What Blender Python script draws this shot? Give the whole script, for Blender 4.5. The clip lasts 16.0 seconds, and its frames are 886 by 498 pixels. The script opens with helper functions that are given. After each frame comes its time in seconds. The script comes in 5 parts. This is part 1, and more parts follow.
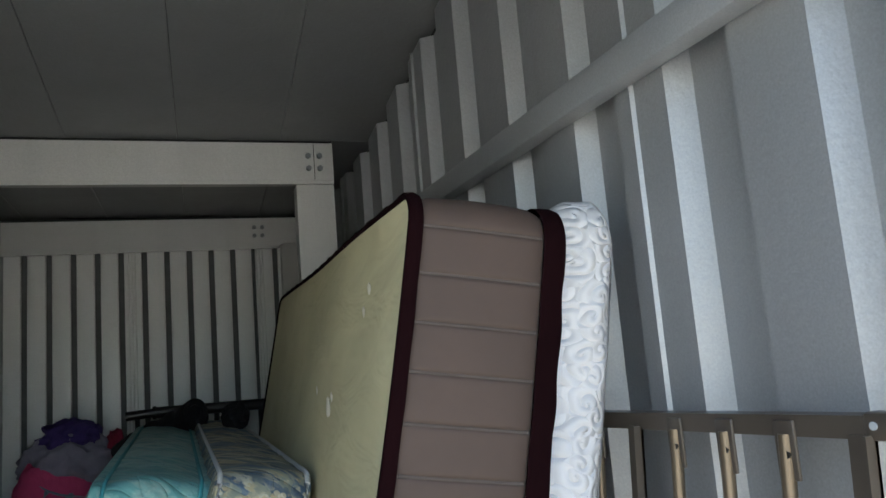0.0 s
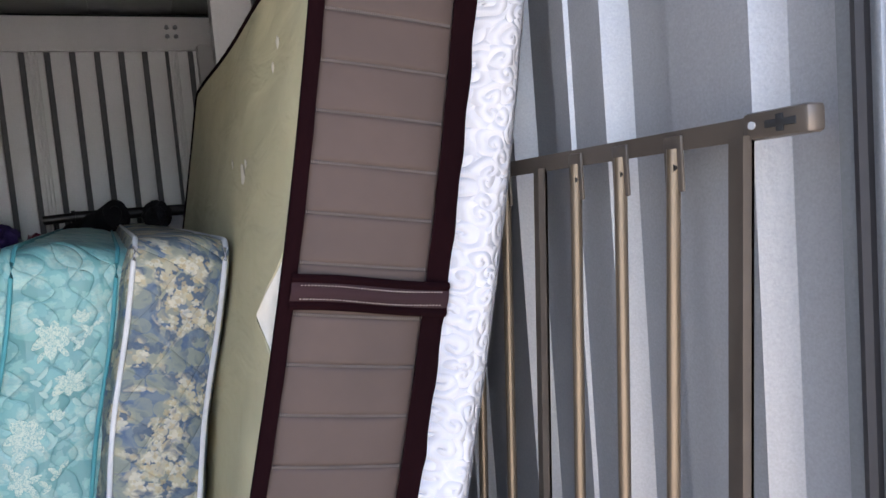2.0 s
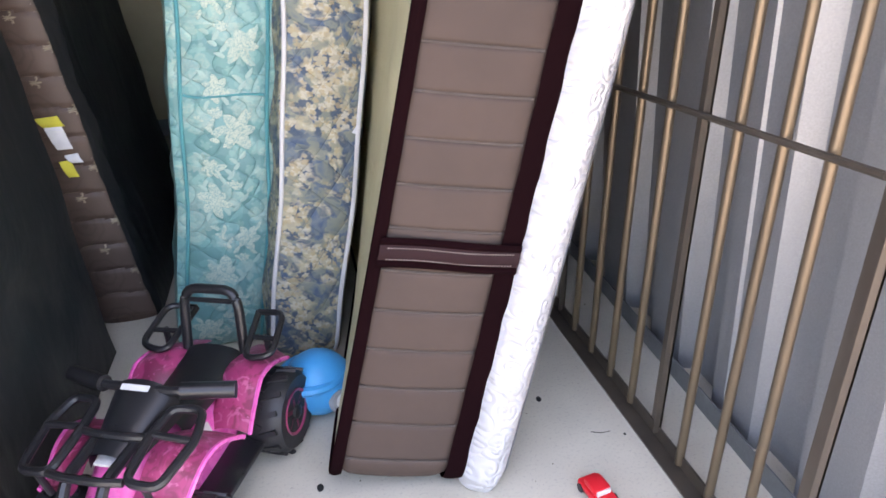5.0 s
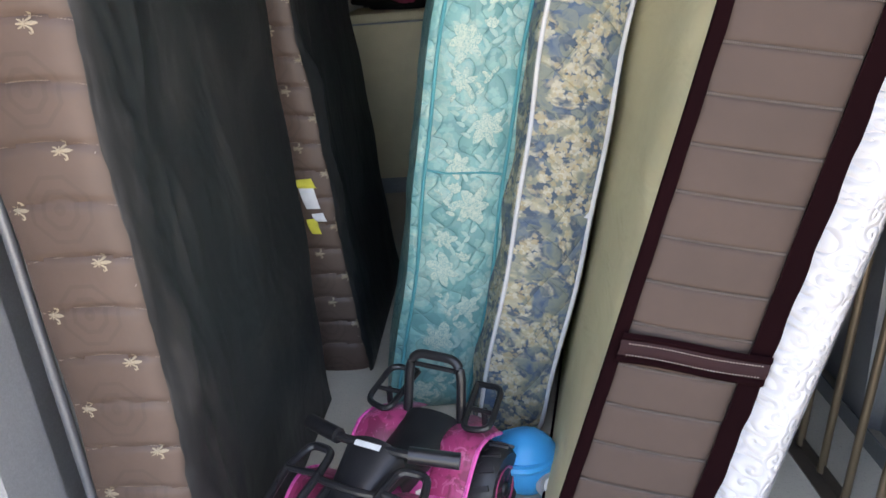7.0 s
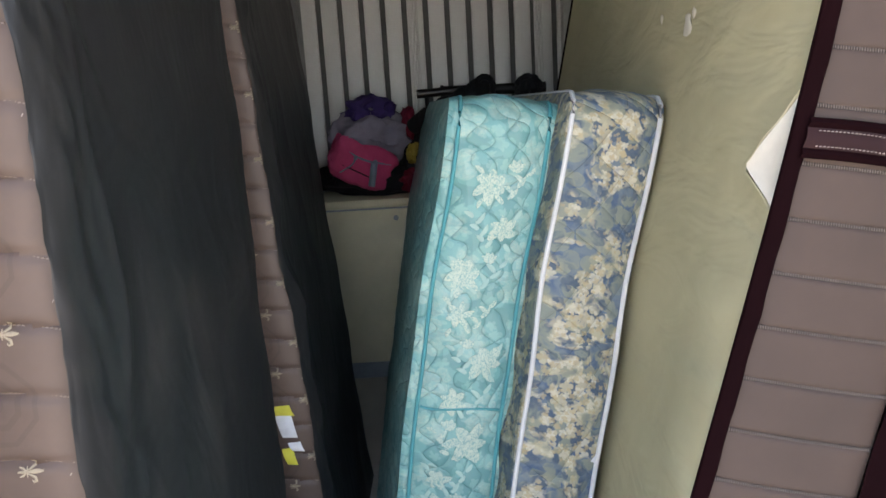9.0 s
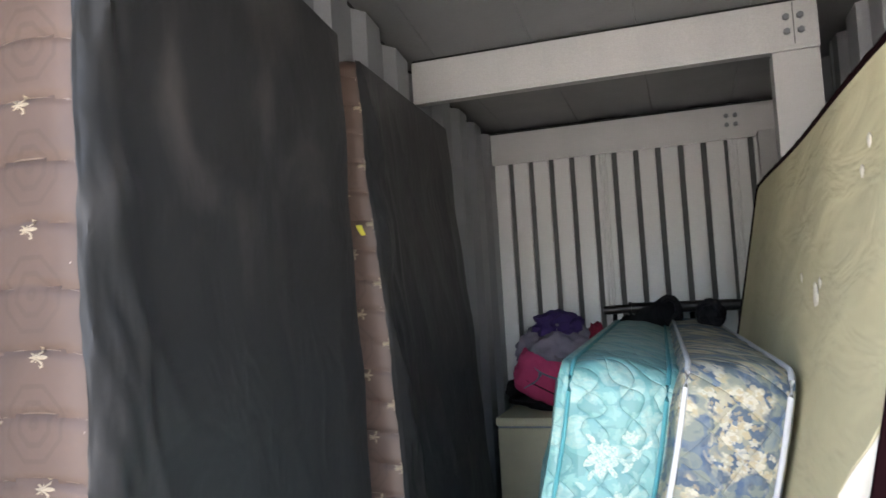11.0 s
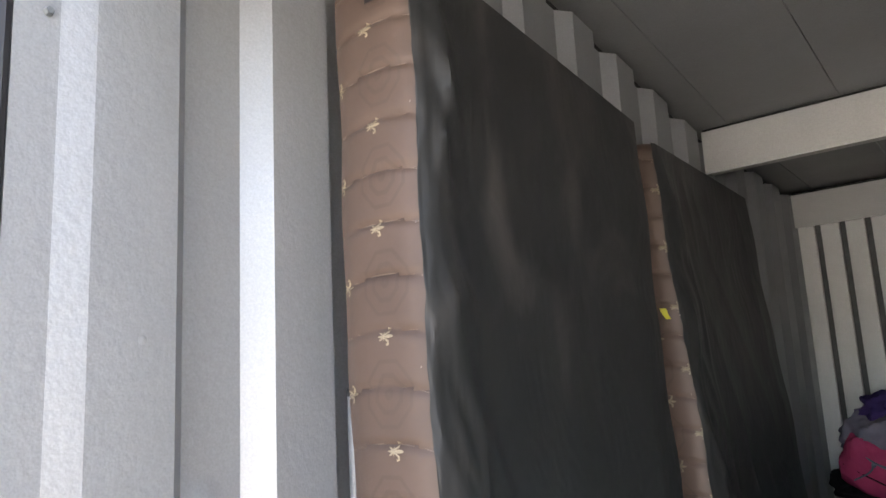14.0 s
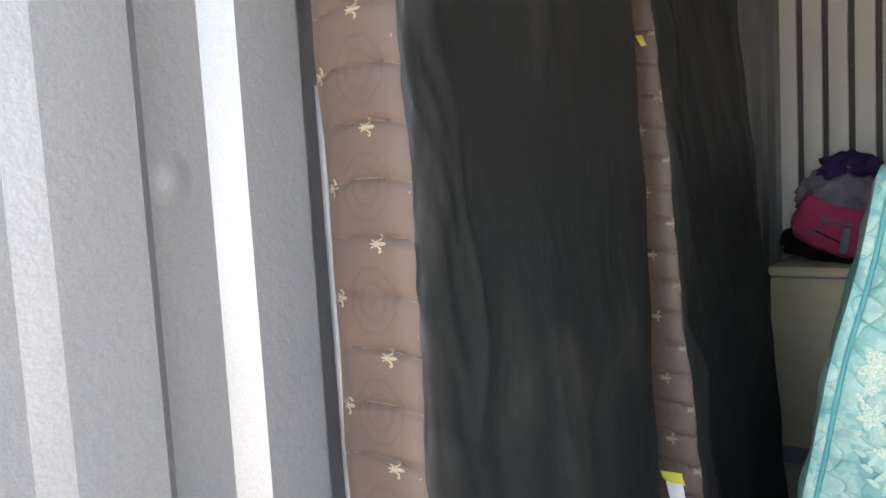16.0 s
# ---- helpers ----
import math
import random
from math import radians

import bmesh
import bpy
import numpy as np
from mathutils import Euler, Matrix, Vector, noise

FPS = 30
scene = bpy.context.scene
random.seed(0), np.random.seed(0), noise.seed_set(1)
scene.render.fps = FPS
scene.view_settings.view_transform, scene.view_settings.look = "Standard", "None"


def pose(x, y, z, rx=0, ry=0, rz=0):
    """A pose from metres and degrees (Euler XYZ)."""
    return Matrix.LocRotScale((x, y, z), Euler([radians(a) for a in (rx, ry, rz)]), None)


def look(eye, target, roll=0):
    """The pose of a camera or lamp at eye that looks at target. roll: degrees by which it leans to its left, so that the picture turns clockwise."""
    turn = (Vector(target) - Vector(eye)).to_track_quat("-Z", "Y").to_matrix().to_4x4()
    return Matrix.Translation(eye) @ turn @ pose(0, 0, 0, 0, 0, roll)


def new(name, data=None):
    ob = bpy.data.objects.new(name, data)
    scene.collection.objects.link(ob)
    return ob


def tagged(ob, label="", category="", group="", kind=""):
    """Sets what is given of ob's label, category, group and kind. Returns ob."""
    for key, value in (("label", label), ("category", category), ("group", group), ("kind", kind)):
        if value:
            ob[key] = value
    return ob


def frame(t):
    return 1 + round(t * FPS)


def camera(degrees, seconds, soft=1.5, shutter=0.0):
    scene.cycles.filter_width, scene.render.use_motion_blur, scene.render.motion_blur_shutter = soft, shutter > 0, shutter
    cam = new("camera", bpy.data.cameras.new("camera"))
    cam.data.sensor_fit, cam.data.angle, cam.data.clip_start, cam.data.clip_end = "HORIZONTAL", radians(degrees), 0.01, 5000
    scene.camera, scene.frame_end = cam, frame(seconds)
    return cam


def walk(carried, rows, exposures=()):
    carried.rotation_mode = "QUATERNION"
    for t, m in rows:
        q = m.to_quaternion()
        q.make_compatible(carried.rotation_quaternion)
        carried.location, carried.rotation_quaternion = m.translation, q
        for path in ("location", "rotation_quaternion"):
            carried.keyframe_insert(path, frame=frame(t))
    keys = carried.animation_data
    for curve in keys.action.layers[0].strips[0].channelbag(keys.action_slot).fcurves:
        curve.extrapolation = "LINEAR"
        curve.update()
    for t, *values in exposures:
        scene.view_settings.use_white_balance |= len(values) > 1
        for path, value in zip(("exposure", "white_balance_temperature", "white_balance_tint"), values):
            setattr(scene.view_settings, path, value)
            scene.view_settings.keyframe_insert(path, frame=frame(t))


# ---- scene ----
# camera and its walk: seconds, eye, target, roll
cam = camera(62.4, 16.0, shutter=0.12)
PATH = [
    (0, (0.314, 1.067, 1.524), (0.943, 2.944, 1.81), -4.7),
    (0.5, (0.323, 1.07, 1.49), (1.018, 2.939, 1.636), -5.2),
    (1, (0.326, 1.07, 1.446), (1.042, 2.937, 1.447), -5.1),
    (1.5, (0.339, 1.067, 1.42), (1.068, 2.927, 1.33), -4.9),
    (2, (0.341, 1.062, 1.379), (1.105, 2.902, 1.206), -4.7),
    (2.5, (0.329, 1.065, 1.336), (1.102, 2.89, 1.071), -4.9),
    (3, (0.318, 1.067, 1.298), (1.106, 2.862, 0.903), -5.0),
    (3.5, (0.304, 1.067, 1.231), (1.069, 2.839, 0.708), -4.9),
    (4, (0.289, 1.034, 1.182), (0.999, 2.782, 0.517), -3.8),
    (4.5, (0.294, 1.013, 1.12), (0.794, 2.759, 0.282), -5.4),
    (5, (0.282, 1.011, 1.077), (0.551, 2.76, 0.145), -4.6),
    (5.2, (0.262, 1.01, 1.07), (0.438, 2.759, 0.115), -4.2),
    (7.3, (0.142, 1.026, 1.171), (-0.026, 2.895, 0.479), -4.4),
    (7.5, (0.131, 1.04, 1.196), (-0.023, 2.925, 0.544), -3.8),
    (8, (0.095, 1.083, 1.23), (0.01, 3.005, 0.682), -3.7),
    (8.5, (0.06, 1.129, 1.257), (0.025, 3.073, 0.788), -3.4),
    (8.6, (0.057, 1.139, 1.261), (0.038, 3.087, 0.807), -3.7),
    (8.7, (0.045, 1.151, 1.273), (0.043, 3.102, 0.83), -3.3),
    (10.8, (0.369, 1.203, 1.459), (-0.124, 3.137, 1.591), -3.5),
    (11, (0.346, 1.22, 1.466), (-0.278, 3.115, 1.601), -3.3),
    (11.5, (0.302, 1.171, 1.514), (-0.606, 2.921, 1.848), -5.9),
    (12, (0.302, 1.112, 1.592), (-0.853, 2.656, 2.124), -3.0),
    (12.5, (0.301, 1.082, 1.612), (-0.972, 2.488, 2.247), -1.5),
    (13, (0.307, 1.101, 1.6), (-0.961, 2.536, 2.178), -1.5),
    (13.5, (0.305, 1.131, 1.561), (-0.944, 2.617, 2.042), -2.2),
    (14, (0.305, 1.162, 1.52), (-0.942, 2.686, 1.868), -2.9),
    (14.5, (0.3, 1.174, 1.483), (-0.934, 2.733, 1.705), -3.2),
    (15, (0.282, 1.189, 1.426), (-0.945, 2.766, 1.504), -2.6),
    (15.5, (0.269, 1.182, 1.394), (-0.939, 2.775, 1.346), -2.5),
    (16, (0.269, 1.182, 1.335), (-0.946, 2.76, 1.16), -3.3),
]
EXPOSURES = [
    (0.0, 2.45, 6810, 4), (1.0, 2.65, 6830, 11), (2.0, 2.88, 6870, 18), (3.5, 3.02, 7110, 23), (4.0, 3.12, 7460, 24), (4.5, 3.24, 7740, 25), (5.0, 3.40, 7900, 22),
    (8.0, 3.08, 7600, 15), (10.8, 3.50, 7110, 15), (11.5, 3.85, 6960, 16), (12.0, 3.85, 6910, 17), (12.6, 3.38, 7010, 18), (14.0, 3.30, 7460, 14), (16.0, 3.32, 7660, 13),
]
walk(cam, [(t, look(eye, target, roll)) for t, eye, target, roll in PATH], EXPOSURES)

# ---- world, sun ----
world = bpy.data.worlds.new("world")
scene.world = world
world.use_nodes = True
wn, wl = world.node_tree.nodes, world.node_tree.links
sky = wn.new("ShaderNodeTexSky")
sky.sky_type = "NISHITA"
sky.sun_disc = False
sky.sun_elevation, sky.sun_rotation = radians(76), radians(17)
sky.altitude, sky.air_density, sky.dust_density = 100, 1.0, 3.0
wn["Background"].inputs["Strength"].default_value = 0.15
wl.new(sky.outputs["Color"], wn["Background"].inputs["Color"])
sun = new("sun", bpy.data.lights.new("sun", "SUN"))
sun.data.energy, sun.data.angle, sun.data.color = 3.0, radians(0.5), (1.0, 0.96, 0.9)
sun.matrix_world = look((1.09, 3.57, 15.0), (0.0, 0.0, 0.0))


# ---- materials ----
class Mat:
    """A small builder for node materials on object coordinates."""

    def __init__(self, name, rough=0.7, metal=0.0, spec=0.5):
        self.m = bpy.data.materials.new(name)
        self.m.use_nodes = True
        self.t = self.m.node_tree
        self.b = self.t.nodes["Principled BSDF"]
        self.b.inputs["Roughness"].default_value = rough
        self.b.inputs["Metallic"].default_value = metal
        self.b.inputs["Specular IOR Level"].default_value = spec
        tc = self.t.nodes.new("ShaderNodeTexCoord")
        self.co = tc.outputs["Object"]
        self.hgt = None

    def node(self, kind, operation="", blend_type="", data_type="", feature="", voronoi_dimensions=""):
        n = self.t.nodes.new(kind)
        if data_type:
            n.data_type = data_type
        if operation:
            n.operation = operation
        if blend_type:
            n.blend_type = blend_type
        if voronoi_dimensions:
            n.voronoi_dimensions = voronoi_dimensions
        if feature:
            n.feature = feature
        return n

    def put(self, sock, v):
        if isinstance(v, (int, float)):
            sock.default_value = v
        elif isinstance(v, tuple):
            sock.default_value = (*v, 1.0) if len(v) == 3 and sock.type == "RGBA" else v
        else:
            self.t.links.new(v, sock)

    def math(self, op, a, b=0.0, c=0.0):
        n = self.node("ShaderNodeMath", operation=op)
        for s, v in zip(n.inputs, (a, b, c)):
            self.put(s, v)
        return n.outputs[0]

    def noise(self, scale, detail=3.0, rough=0.55, stretch=(1, 1, 1), co=None, distort=0.0):
        mp = self.node("ShaderNodeMapping")
        self.put(mp.inputs["Vector"], co or self.co)
        mp.inputs["Scale"].default_value = stretch
        n = self.node("ShaderNodeTexNoise")
        self.put(n.inputs["Vector"], mp.outputs[0])
        n.inputs["Scale"].default_value, n.inputs["Detail"].default_value = scale, detail
        n.inputs["Roughness"].default_value, n.inputs["Distortion"].default_value = rough, distort
        return n.outputs["Fac"]

    def ramp(self, fac, lo, hi):
        n = self.node("ShaderNodeMapRange")
        self.put(n.inputs[0], fac)
        n.inputs[1].default_value, n.inputs[2].default_value = lo, hi
        return n.outputs[0]

    def mix(self, fac, a, b, blend="MIX"):
        n = self.node("ShaderNodeMix", data_type="RGBA", blend_type=blend)
        self.put(n.inputs[0], fac)
        self.put(n.inputs[6], a)
        self.put(n.inputs[7], b)
        return n.outputs[2]

    def flat(self, turn=1.0):
        """Cloth coordinates: across (x and some y) and up."""
        s = self.node("ShaderNodeSeparateXYZ")
        self.put(s.inputs[0], self.co)
        c = self.node("ShaderNodeCombineXYZ")
        self.put(c.inputs[0], self.math("MULTIPLY_ADD", s.outputs[1], turn, s.outputs[0]))
        self.put(c.inputs[1], s.outputs[2])
        self.u, self.v = self.math("ADD", s.outputs[0], s.outputs[1]), s.outputs[2]
        return c.outputs[0]

    def color(self, v):
        self.put(self.b.inputs["Base Color"], v)
        return self

    def rough(self, v):
        self.put(self.b.inputs["Roughness"], v)
        return self

    def bump(self, height, strength=0.3, depth=0.01):
        n = self.node("ShaderNodeBump")
        n.inputs["Strength"].default_value, n.inputs["Distance"].default_value = strength, depth
        self.put(n.inputs["Height"], height)
        if self.hgt is not None:
            self.put(n.inputs["Normal"], self.hgt)
        self.hgt = n.outputs[0]
        self.put(self.b.inputs["Normal"], self.hgt)
        return self

    def warp(self, co, scale, amount):
        """Coordinates pushed about by noise, so that woven shapes are uneven."""
        nz = self.node("ShaderNodeTexNoise")
        self.put(nz.inputs["Vector"], co)
        nz.inputs["Scale"].default_value = scale
        mid = self.node("ShaderNodeVectorMath", operation="SUBTRACT")
        self.put(mid.inputs[0], nz.outputs["Color"])
        mid.inputs[1].default_value = (0.5, 0.5, 0.5)
        sc = self.node("ShaderNodeVectorMath", operation="SCALE")
        self.put(sc.inputs[0], mid.outputs[0])
        sc.inputs["Scale"].default_value = amount
        ad = self.node("ShaderNodeVectorMath", operation="ADD")
        self.put(ad.inputs[0], co)
        self.put(ad.inputs[1], sc.outputs[0])
        return ad.outputs[0]

    def blossom(self, co, scale, petals, size, seed=0.0):
        """A mask of scattered flowers with petals, and the cells' random values."""
        mp = self.node("ShaderNodeMapping")
        self.put(mp.inputs["Vector"], co)
        mp.inputs["Location"].default_value = (seed, seed * 0.7, 0)
        mp.inputs["Scale"].default_value = (scale, scale, scale)
        v = self.node("ShaderNodeTexVoronoi", voronoi_dimensions="2D")
        self.put(v.inputs["Vector"], mp.outputs[0])
        v.inputs["Scale"].default_value = 1.0
        v.inputs["Randomness"].default_value = 0.8
        d = self.node("ShaderNodeVectorMath", operation="SUBTRACT")
        self.put(d.inputs[0], mp.outputs[0])
        self.put(d.inputs[1], v.outputs["Position"])
        s = self.node("ShaderNodeSeparateXYZ")
        self.put(s.inputs[0], d.outputs[0])
        rnd = self.node("ShaderNodeSeparateColor")
        self.put(rnd.inputs[0], v.outputs["Color"])
        ang = self.math("ARCTAN2", s.outputs[1], s.outputs[0])
        lobes = self.math("ABSOLUTE", self.math("COSINE", self.math("MULTIPLY_ADD", ang, petals / 2, self.math("MULTIPLY", rnd.outputs[0], 6.0))))
        lobes = self.math("POWER", lobes, 0.6)
        reach = self.math("MULTIPLY_ADD", lobes, size * 0.55, size * 0.45)
        reach = self.math("MULTIPLY", reach, self.math("MULTIPLY_ADD", rnd.outputs[1], 0.8, 0.45))
        inside = self.math("SUBTRACT", reach, v.outputs["Distance"])
        return self.ramp(inside, -0.015, 0.03), rnd.outputs[2], lobes, v.outputs["Distance"]


def cloth(name, base, dark, rough=0.85, weave=900, amount=0.35, fold=0.0, spec=0.25):
    m = Mat(name, rough, spec=spec)
    n1, n2 = m.noise(6, 4), m.noise(60, 3)
    c = m.mix(m.ramp(n1, 0.3, 0.75), dark, base)
    c = m.mix(m.math("MULTIPLY", m.ramp(n2, 0.35, 0.7), amount), c, tuple(v * 0.75 for v in base))
    m.color(c)
    if fold:
        m.bump(m.noise(9, 4, stretch=(1, 1, 0.35), distort=0.6), fold, 0.03)
    m.bump(m.noise(weave, 2), 0.15, 0.001)
    return m.m


def plain(name, base, rough=0.5, metal=0.0, scale=25, var=0.25, bump=0.08):
    m = Mat(name, rough, metal)
    n = m.noise(scale, 5)
    m.color(m.mix(m.ramp(n, 0.3, 0.8), tuple(v * (1 - var) for v in base), base))
    m.rough(m.math("MULTIPLY_ADD", m.noise(scale * 3, 3), 0.2, rough - 0.1))
    m.bump(n, bump, 0.004)
    return m.m


def steel_sheet(name, base, rough, metal):
    """Zinc-coated sheet: fine spangle, faint streaks and smears."""
    m = Mat(name, rough, metal)
    fine = m.noise(260, 3, 0.75)
    streak = m.noise(9, 4, stretch=(1, 1, 0.12))
    blot = m.noise(2.4, 4, distort=0.4)
    c = m.mix(m.ramp(fine, 0.35, 0.68), tuple(v * 0.86 for v in base), tuple(v * 1.04 for v in base))
    c = m.mix(m.math("MULTIPLY", m.ramp(streak, 0.45, 0.8), 0.25), c, tuple(v * 0.7 for v in base))
    c = m.mix(m.math("MULTIPLY", m.ramp(blot, 0.5, 0.8), 0.2), c, (base[0] * 0.8, base[1] * 0.78, base[2] * 0.72))
    m.color(c)
    m.rough(m.math("ADD", m.math("MULTIPLY", fine, 0.25), m.math("MULTIPLY_ADD", blot, 0.25, rough - 0.25)))
    peel = m.noise(70, 2, 0.6)
    m.bump(peel, 0.22, 0.004)
    m.bump(fine, 0.16, 0.001)
    m.bump(m.noise(5, 2), 0.12, 0.02)
    return m.m


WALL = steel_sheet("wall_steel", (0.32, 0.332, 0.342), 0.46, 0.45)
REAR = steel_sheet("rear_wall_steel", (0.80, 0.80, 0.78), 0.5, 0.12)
BEAM = steel_sheet("beam_steel", (0.49, 0.49, 0.475), 0.5, 0.2)
JAMB = steel_sheet("jamb_steel", (0.20, 0.215, 0.225), 0.42, 0.5)
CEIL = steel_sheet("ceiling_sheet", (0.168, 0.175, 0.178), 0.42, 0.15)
GALV = steel_sheet("galvanised_tube", (0.19, 0.20, 0.215), 0.5, 0.5)
RUBBER = plain("black_rubber", (0.02, 0.02, 0.023), 0.55)
SLOT = plain("rear_joint", (0.13, 0.135, 0.135), 0.9)
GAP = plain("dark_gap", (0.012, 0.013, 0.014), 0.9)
CURTAIN = plain("blue_door_paint", (0.12, 0.235, 0.33), 0.42, 0.0, 12, 0.25)
PIPE = plain("dirty_pipe", (0.42, 0.37, 0.27), 0.55, 0.1, 14, 0.5)
STRAW = plain("straw", (0.33, 0.19, 0.07), 0.9)
WEB = plain("cobweb_lint", (0.75, 0.74, 0.7), 0.9)

m = Mat("concrete_floor", 0.75)
c = m.mix(m.ramp(m.noise(3.5, 5), 0.3, 0.75), (0.46, 0.43, 0.35), (0.60, 0.56, 0.455))
c = m.mix(m.math("MULTIPLY", m.ramp(m.noise(1.3, 3, distort=0.5), 0.45, 0.7), 0.35), c, (0.40, 0.37, 0.30))
c = m.mix(m.math("MULTIPLY", m.ramp(m.noise(160, 3), 0.55, 0.75), 0.35), c, (0.2, 0.19, 0.18))
FLOOR = m.color(c).bump(m.noise(120, 4), 0.12, 0.003).m
m = Mat("driveway_concrete", 0.9)
DRIVE = m.color(m.mix(m.ramp(m.noise(70, 4), 0.35, 0.7), (0.36, 0.345, 0.32), (0.47, 0.455, 0.42))).bump(m.noise(150, 3), 0.3, 0.005).m

BRONZE = plain("bronze_bed_paint", (0.13, 0.108, 0.088), 0.36, 0.55, 12, 0.25, 0.03)
BRASSY = plain("bronze_tube_paint", (0.165, 0.126, 0.085), 0.36, 0.6, 5, 0.12, 0.0)
TAUPE = cloth("taupe_border_fabric", (0.071, 0.0480, 0.0385), (0.055, 0.0385, 0.0315), 0.68, 1200, 0.2)
MAROON = cloth("dark_maroon_tape", (0.0090, 0.0024, 0.0032), (0.006, 0.0018, 0.0024), 0.95, spec=0.04)
STRAP = cloth("maroon_strap", (0.024, 0.007, 0.008), (0.017, 0.0055, 0.0063), 0.8)
THREAD = plain("thread", (0.150, 0.120, 0.105), 0.8)
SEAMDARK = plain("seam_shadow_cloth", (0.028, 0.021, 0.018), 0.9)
PALETHREAD = plain("pale_thread", (0.36, 0.30, 0.26), 0.8)
m = Mat("cream_ticking", 0.8, spec=0.25)
c = m.mix(m.ramp(m.noise(5, 4), 0.3, 0.75), (0.46, 0.415, 0.255), (0.55, 0.50, 0.31))
c = m.mix(m.math("MULTIPLY", m.ramp(m.noise(1.7, 3, distort=0.6), 0.5, 0.8), 0.3), c, (0.40, 0.34, 0.19))
CREAM = m.color(c).bump(m.noise(5.5, 3, 0.5, stretch=(1, 0.7, 1.9), distort=0.7), 0.5, 0.03).bump(m.noise(1100, 2), 0.15, 0.001).m
FOAM = cloth("white_foam", (0.75, 0.71, 0.6), (0.65, 0.6, 0.5), 0.9)
SEAM = plain("brown_thread", (0.23, 0.18, 0.145), 0.8)
MOTIF = plain("woven_motif", (0.33, 0.27, 0.185), 0.7, 0.0, 200, 0.3)


def damask(name, xr, slope, width, first, period):
    """Brown border fabric with faint woven medallions in every second channel."""
    m = Mat(name, 0.5, spec=0.35)
    s = m.node("ShaderNodeSeparateXYZ")
    m.put(s.inputs[0], m.co)
    du = m.math("SUBTRACT", s.outputs[0], m.math("MULTIPLY_ADD", s.outputs[2], slope, xr - width * 0.48))
    dv = m.math("DIVIDE", m.math("SUBTRACT", s.outputs[2], first), period)
    dv = m.math("MULTIPLY", m.math("SUBTRACT", m.math("FRACT", m.math("ADD", dv, 50.5)), 0.5), period)
    au, av = m.math("ABSOLUTE", du), m.math("ABSOLUTE", m.math("MULTIPLY", dv, 0.9))
    d = m.math("MAXIMUM", m.math("MAXIMUM", au, av), m.math("MULTIPLY", m.math("ADD", au, av), 0.72))
    rings = m.math("GREATER_THAN", m.math("SINE", m.math("MULTIPLY", d, 330.0)), 0.45)
    rings = m.math("MULTIPLY", rings, m.math("LESS_THAN", d, 0.045))
    c = m.mix(m.ramp(m.noise(6, 4), 0.3, 0.75), (0.078, 0.0530, 0.0420), (0.101, 0.068, 0.0535))
    c = m.mix(m.math("MULTIPLY", rings, 0.32), c, (0.052, 0.034, 0.027))
    c = m.mix(m.math("MULTIPLY", m.ramp(m.noise(90, 3), 0.4, 0.7), 0.2), c, (0.075, 0.05, 0.04))
    return m.color(c).bump(rings, 0.15, 0.001).bump(m.noise(22, 3), 0.2, 0.006).bump(m.noise(1300, 2), 0.15, 0.001).m

PIPING_W = cloth("white_piping", (0.66, 0.66, 0.64), (0.52, 0.53, 0.54), 0.8)
PIPING_T = cloth("teal_piping", (0.07, 0.31, 0.33), (0.055, 0.26, 0.28), 0.6)
BLACKTAG = cloth("black_tag", (0.02, 0.02, 0.022), (0.014, 0.014, 0.016), 0.6)
DIMBAR = plain("dim_print", (0.11, 0.11, 0.115), 0.8)
GREYBAR = plain("grey_print", (0.32, 0.32, 0.33), 0.8)
PAPER = plain("paper", (0.78, 0.79, 0.80), 0.8)
YELLOW = plain("yellow_paper", (0.72, 0.66, 0.08), 0.8)

# black dust cover: thin non-woven sheet with creases and dusty smears
m = Mat("black_dust_cover", 0.44, spec=0.36)
sm = m.noise(5, 4, stretch=(1, 1, 0.55), distort=0.8)
c = m.mix(m.ramp(sm, 0.52, 0.80), (0.0185, 0.0195, 0.0200), (0.058, 0.053, 0.050))
c = m.mix(m.math("MULTIPLY", m.ramp(m.noise(2, 3), 0.5, 0.75), 0.25), c, (0.027, 0.024, 0.022))
BLACK = m.color(c).bump(m.noise(16, 2, 0.45, stretch=(1, 1, 0.5), distort=0.7), 0.25, 0.008).bump(m.noise(6, 3, stretch=(1, 1, 0.6), distort=0.6), 0.4, 0.02).bump(m.noise(700, 2), 0.15, 0.001).m

# white quilted top: swirling raised scrolls
m = Mat("white_quilt", 0.8, spec=0.25)
f = m.flat(0.3)
w = m.noise(9, 2, co=f)
v = m.node("ShaderNodeTexVoronoi", voronoi_dimensions="2D")
mx = m.node("ShaderNodeVectorMath", operation="ADD")
nz = m.node("ShaderNodeTexNoise")
m.put(nz.inputs["Vector"], f)
nz.inputs["Scale"].default_value = 14
sc = m.node("ShaderNodeVectorMath", operation="SCALE")
m.put(sc.inputs[0], nz.outputs["Color"])
sc.inputs["Scale"].default_value = 0.028
m.put(mx.inputs[0], f)
m.put(mx.inputs[1], sc.outputs[0])
m.put(v.inputs["Vector"], mx.outputs[0])
v.inputs["Scale"].default_value = 30
dl = m.node("ShaderNodeVectorMath", operation="SUBTRACT")
m.put(dl.inputs[0], mx.outputs[0])
m.put(dl.inputs[1], v.outputs["Position"])
xy = m.node("ShaderNodeSeparateXYZ")
m.put(xy.inputs[0], dl.outputs[0])
hue = m.node("ShaderNodeSeparateColor")
m.put(hue.inputs[0], v.outputs["Color"])
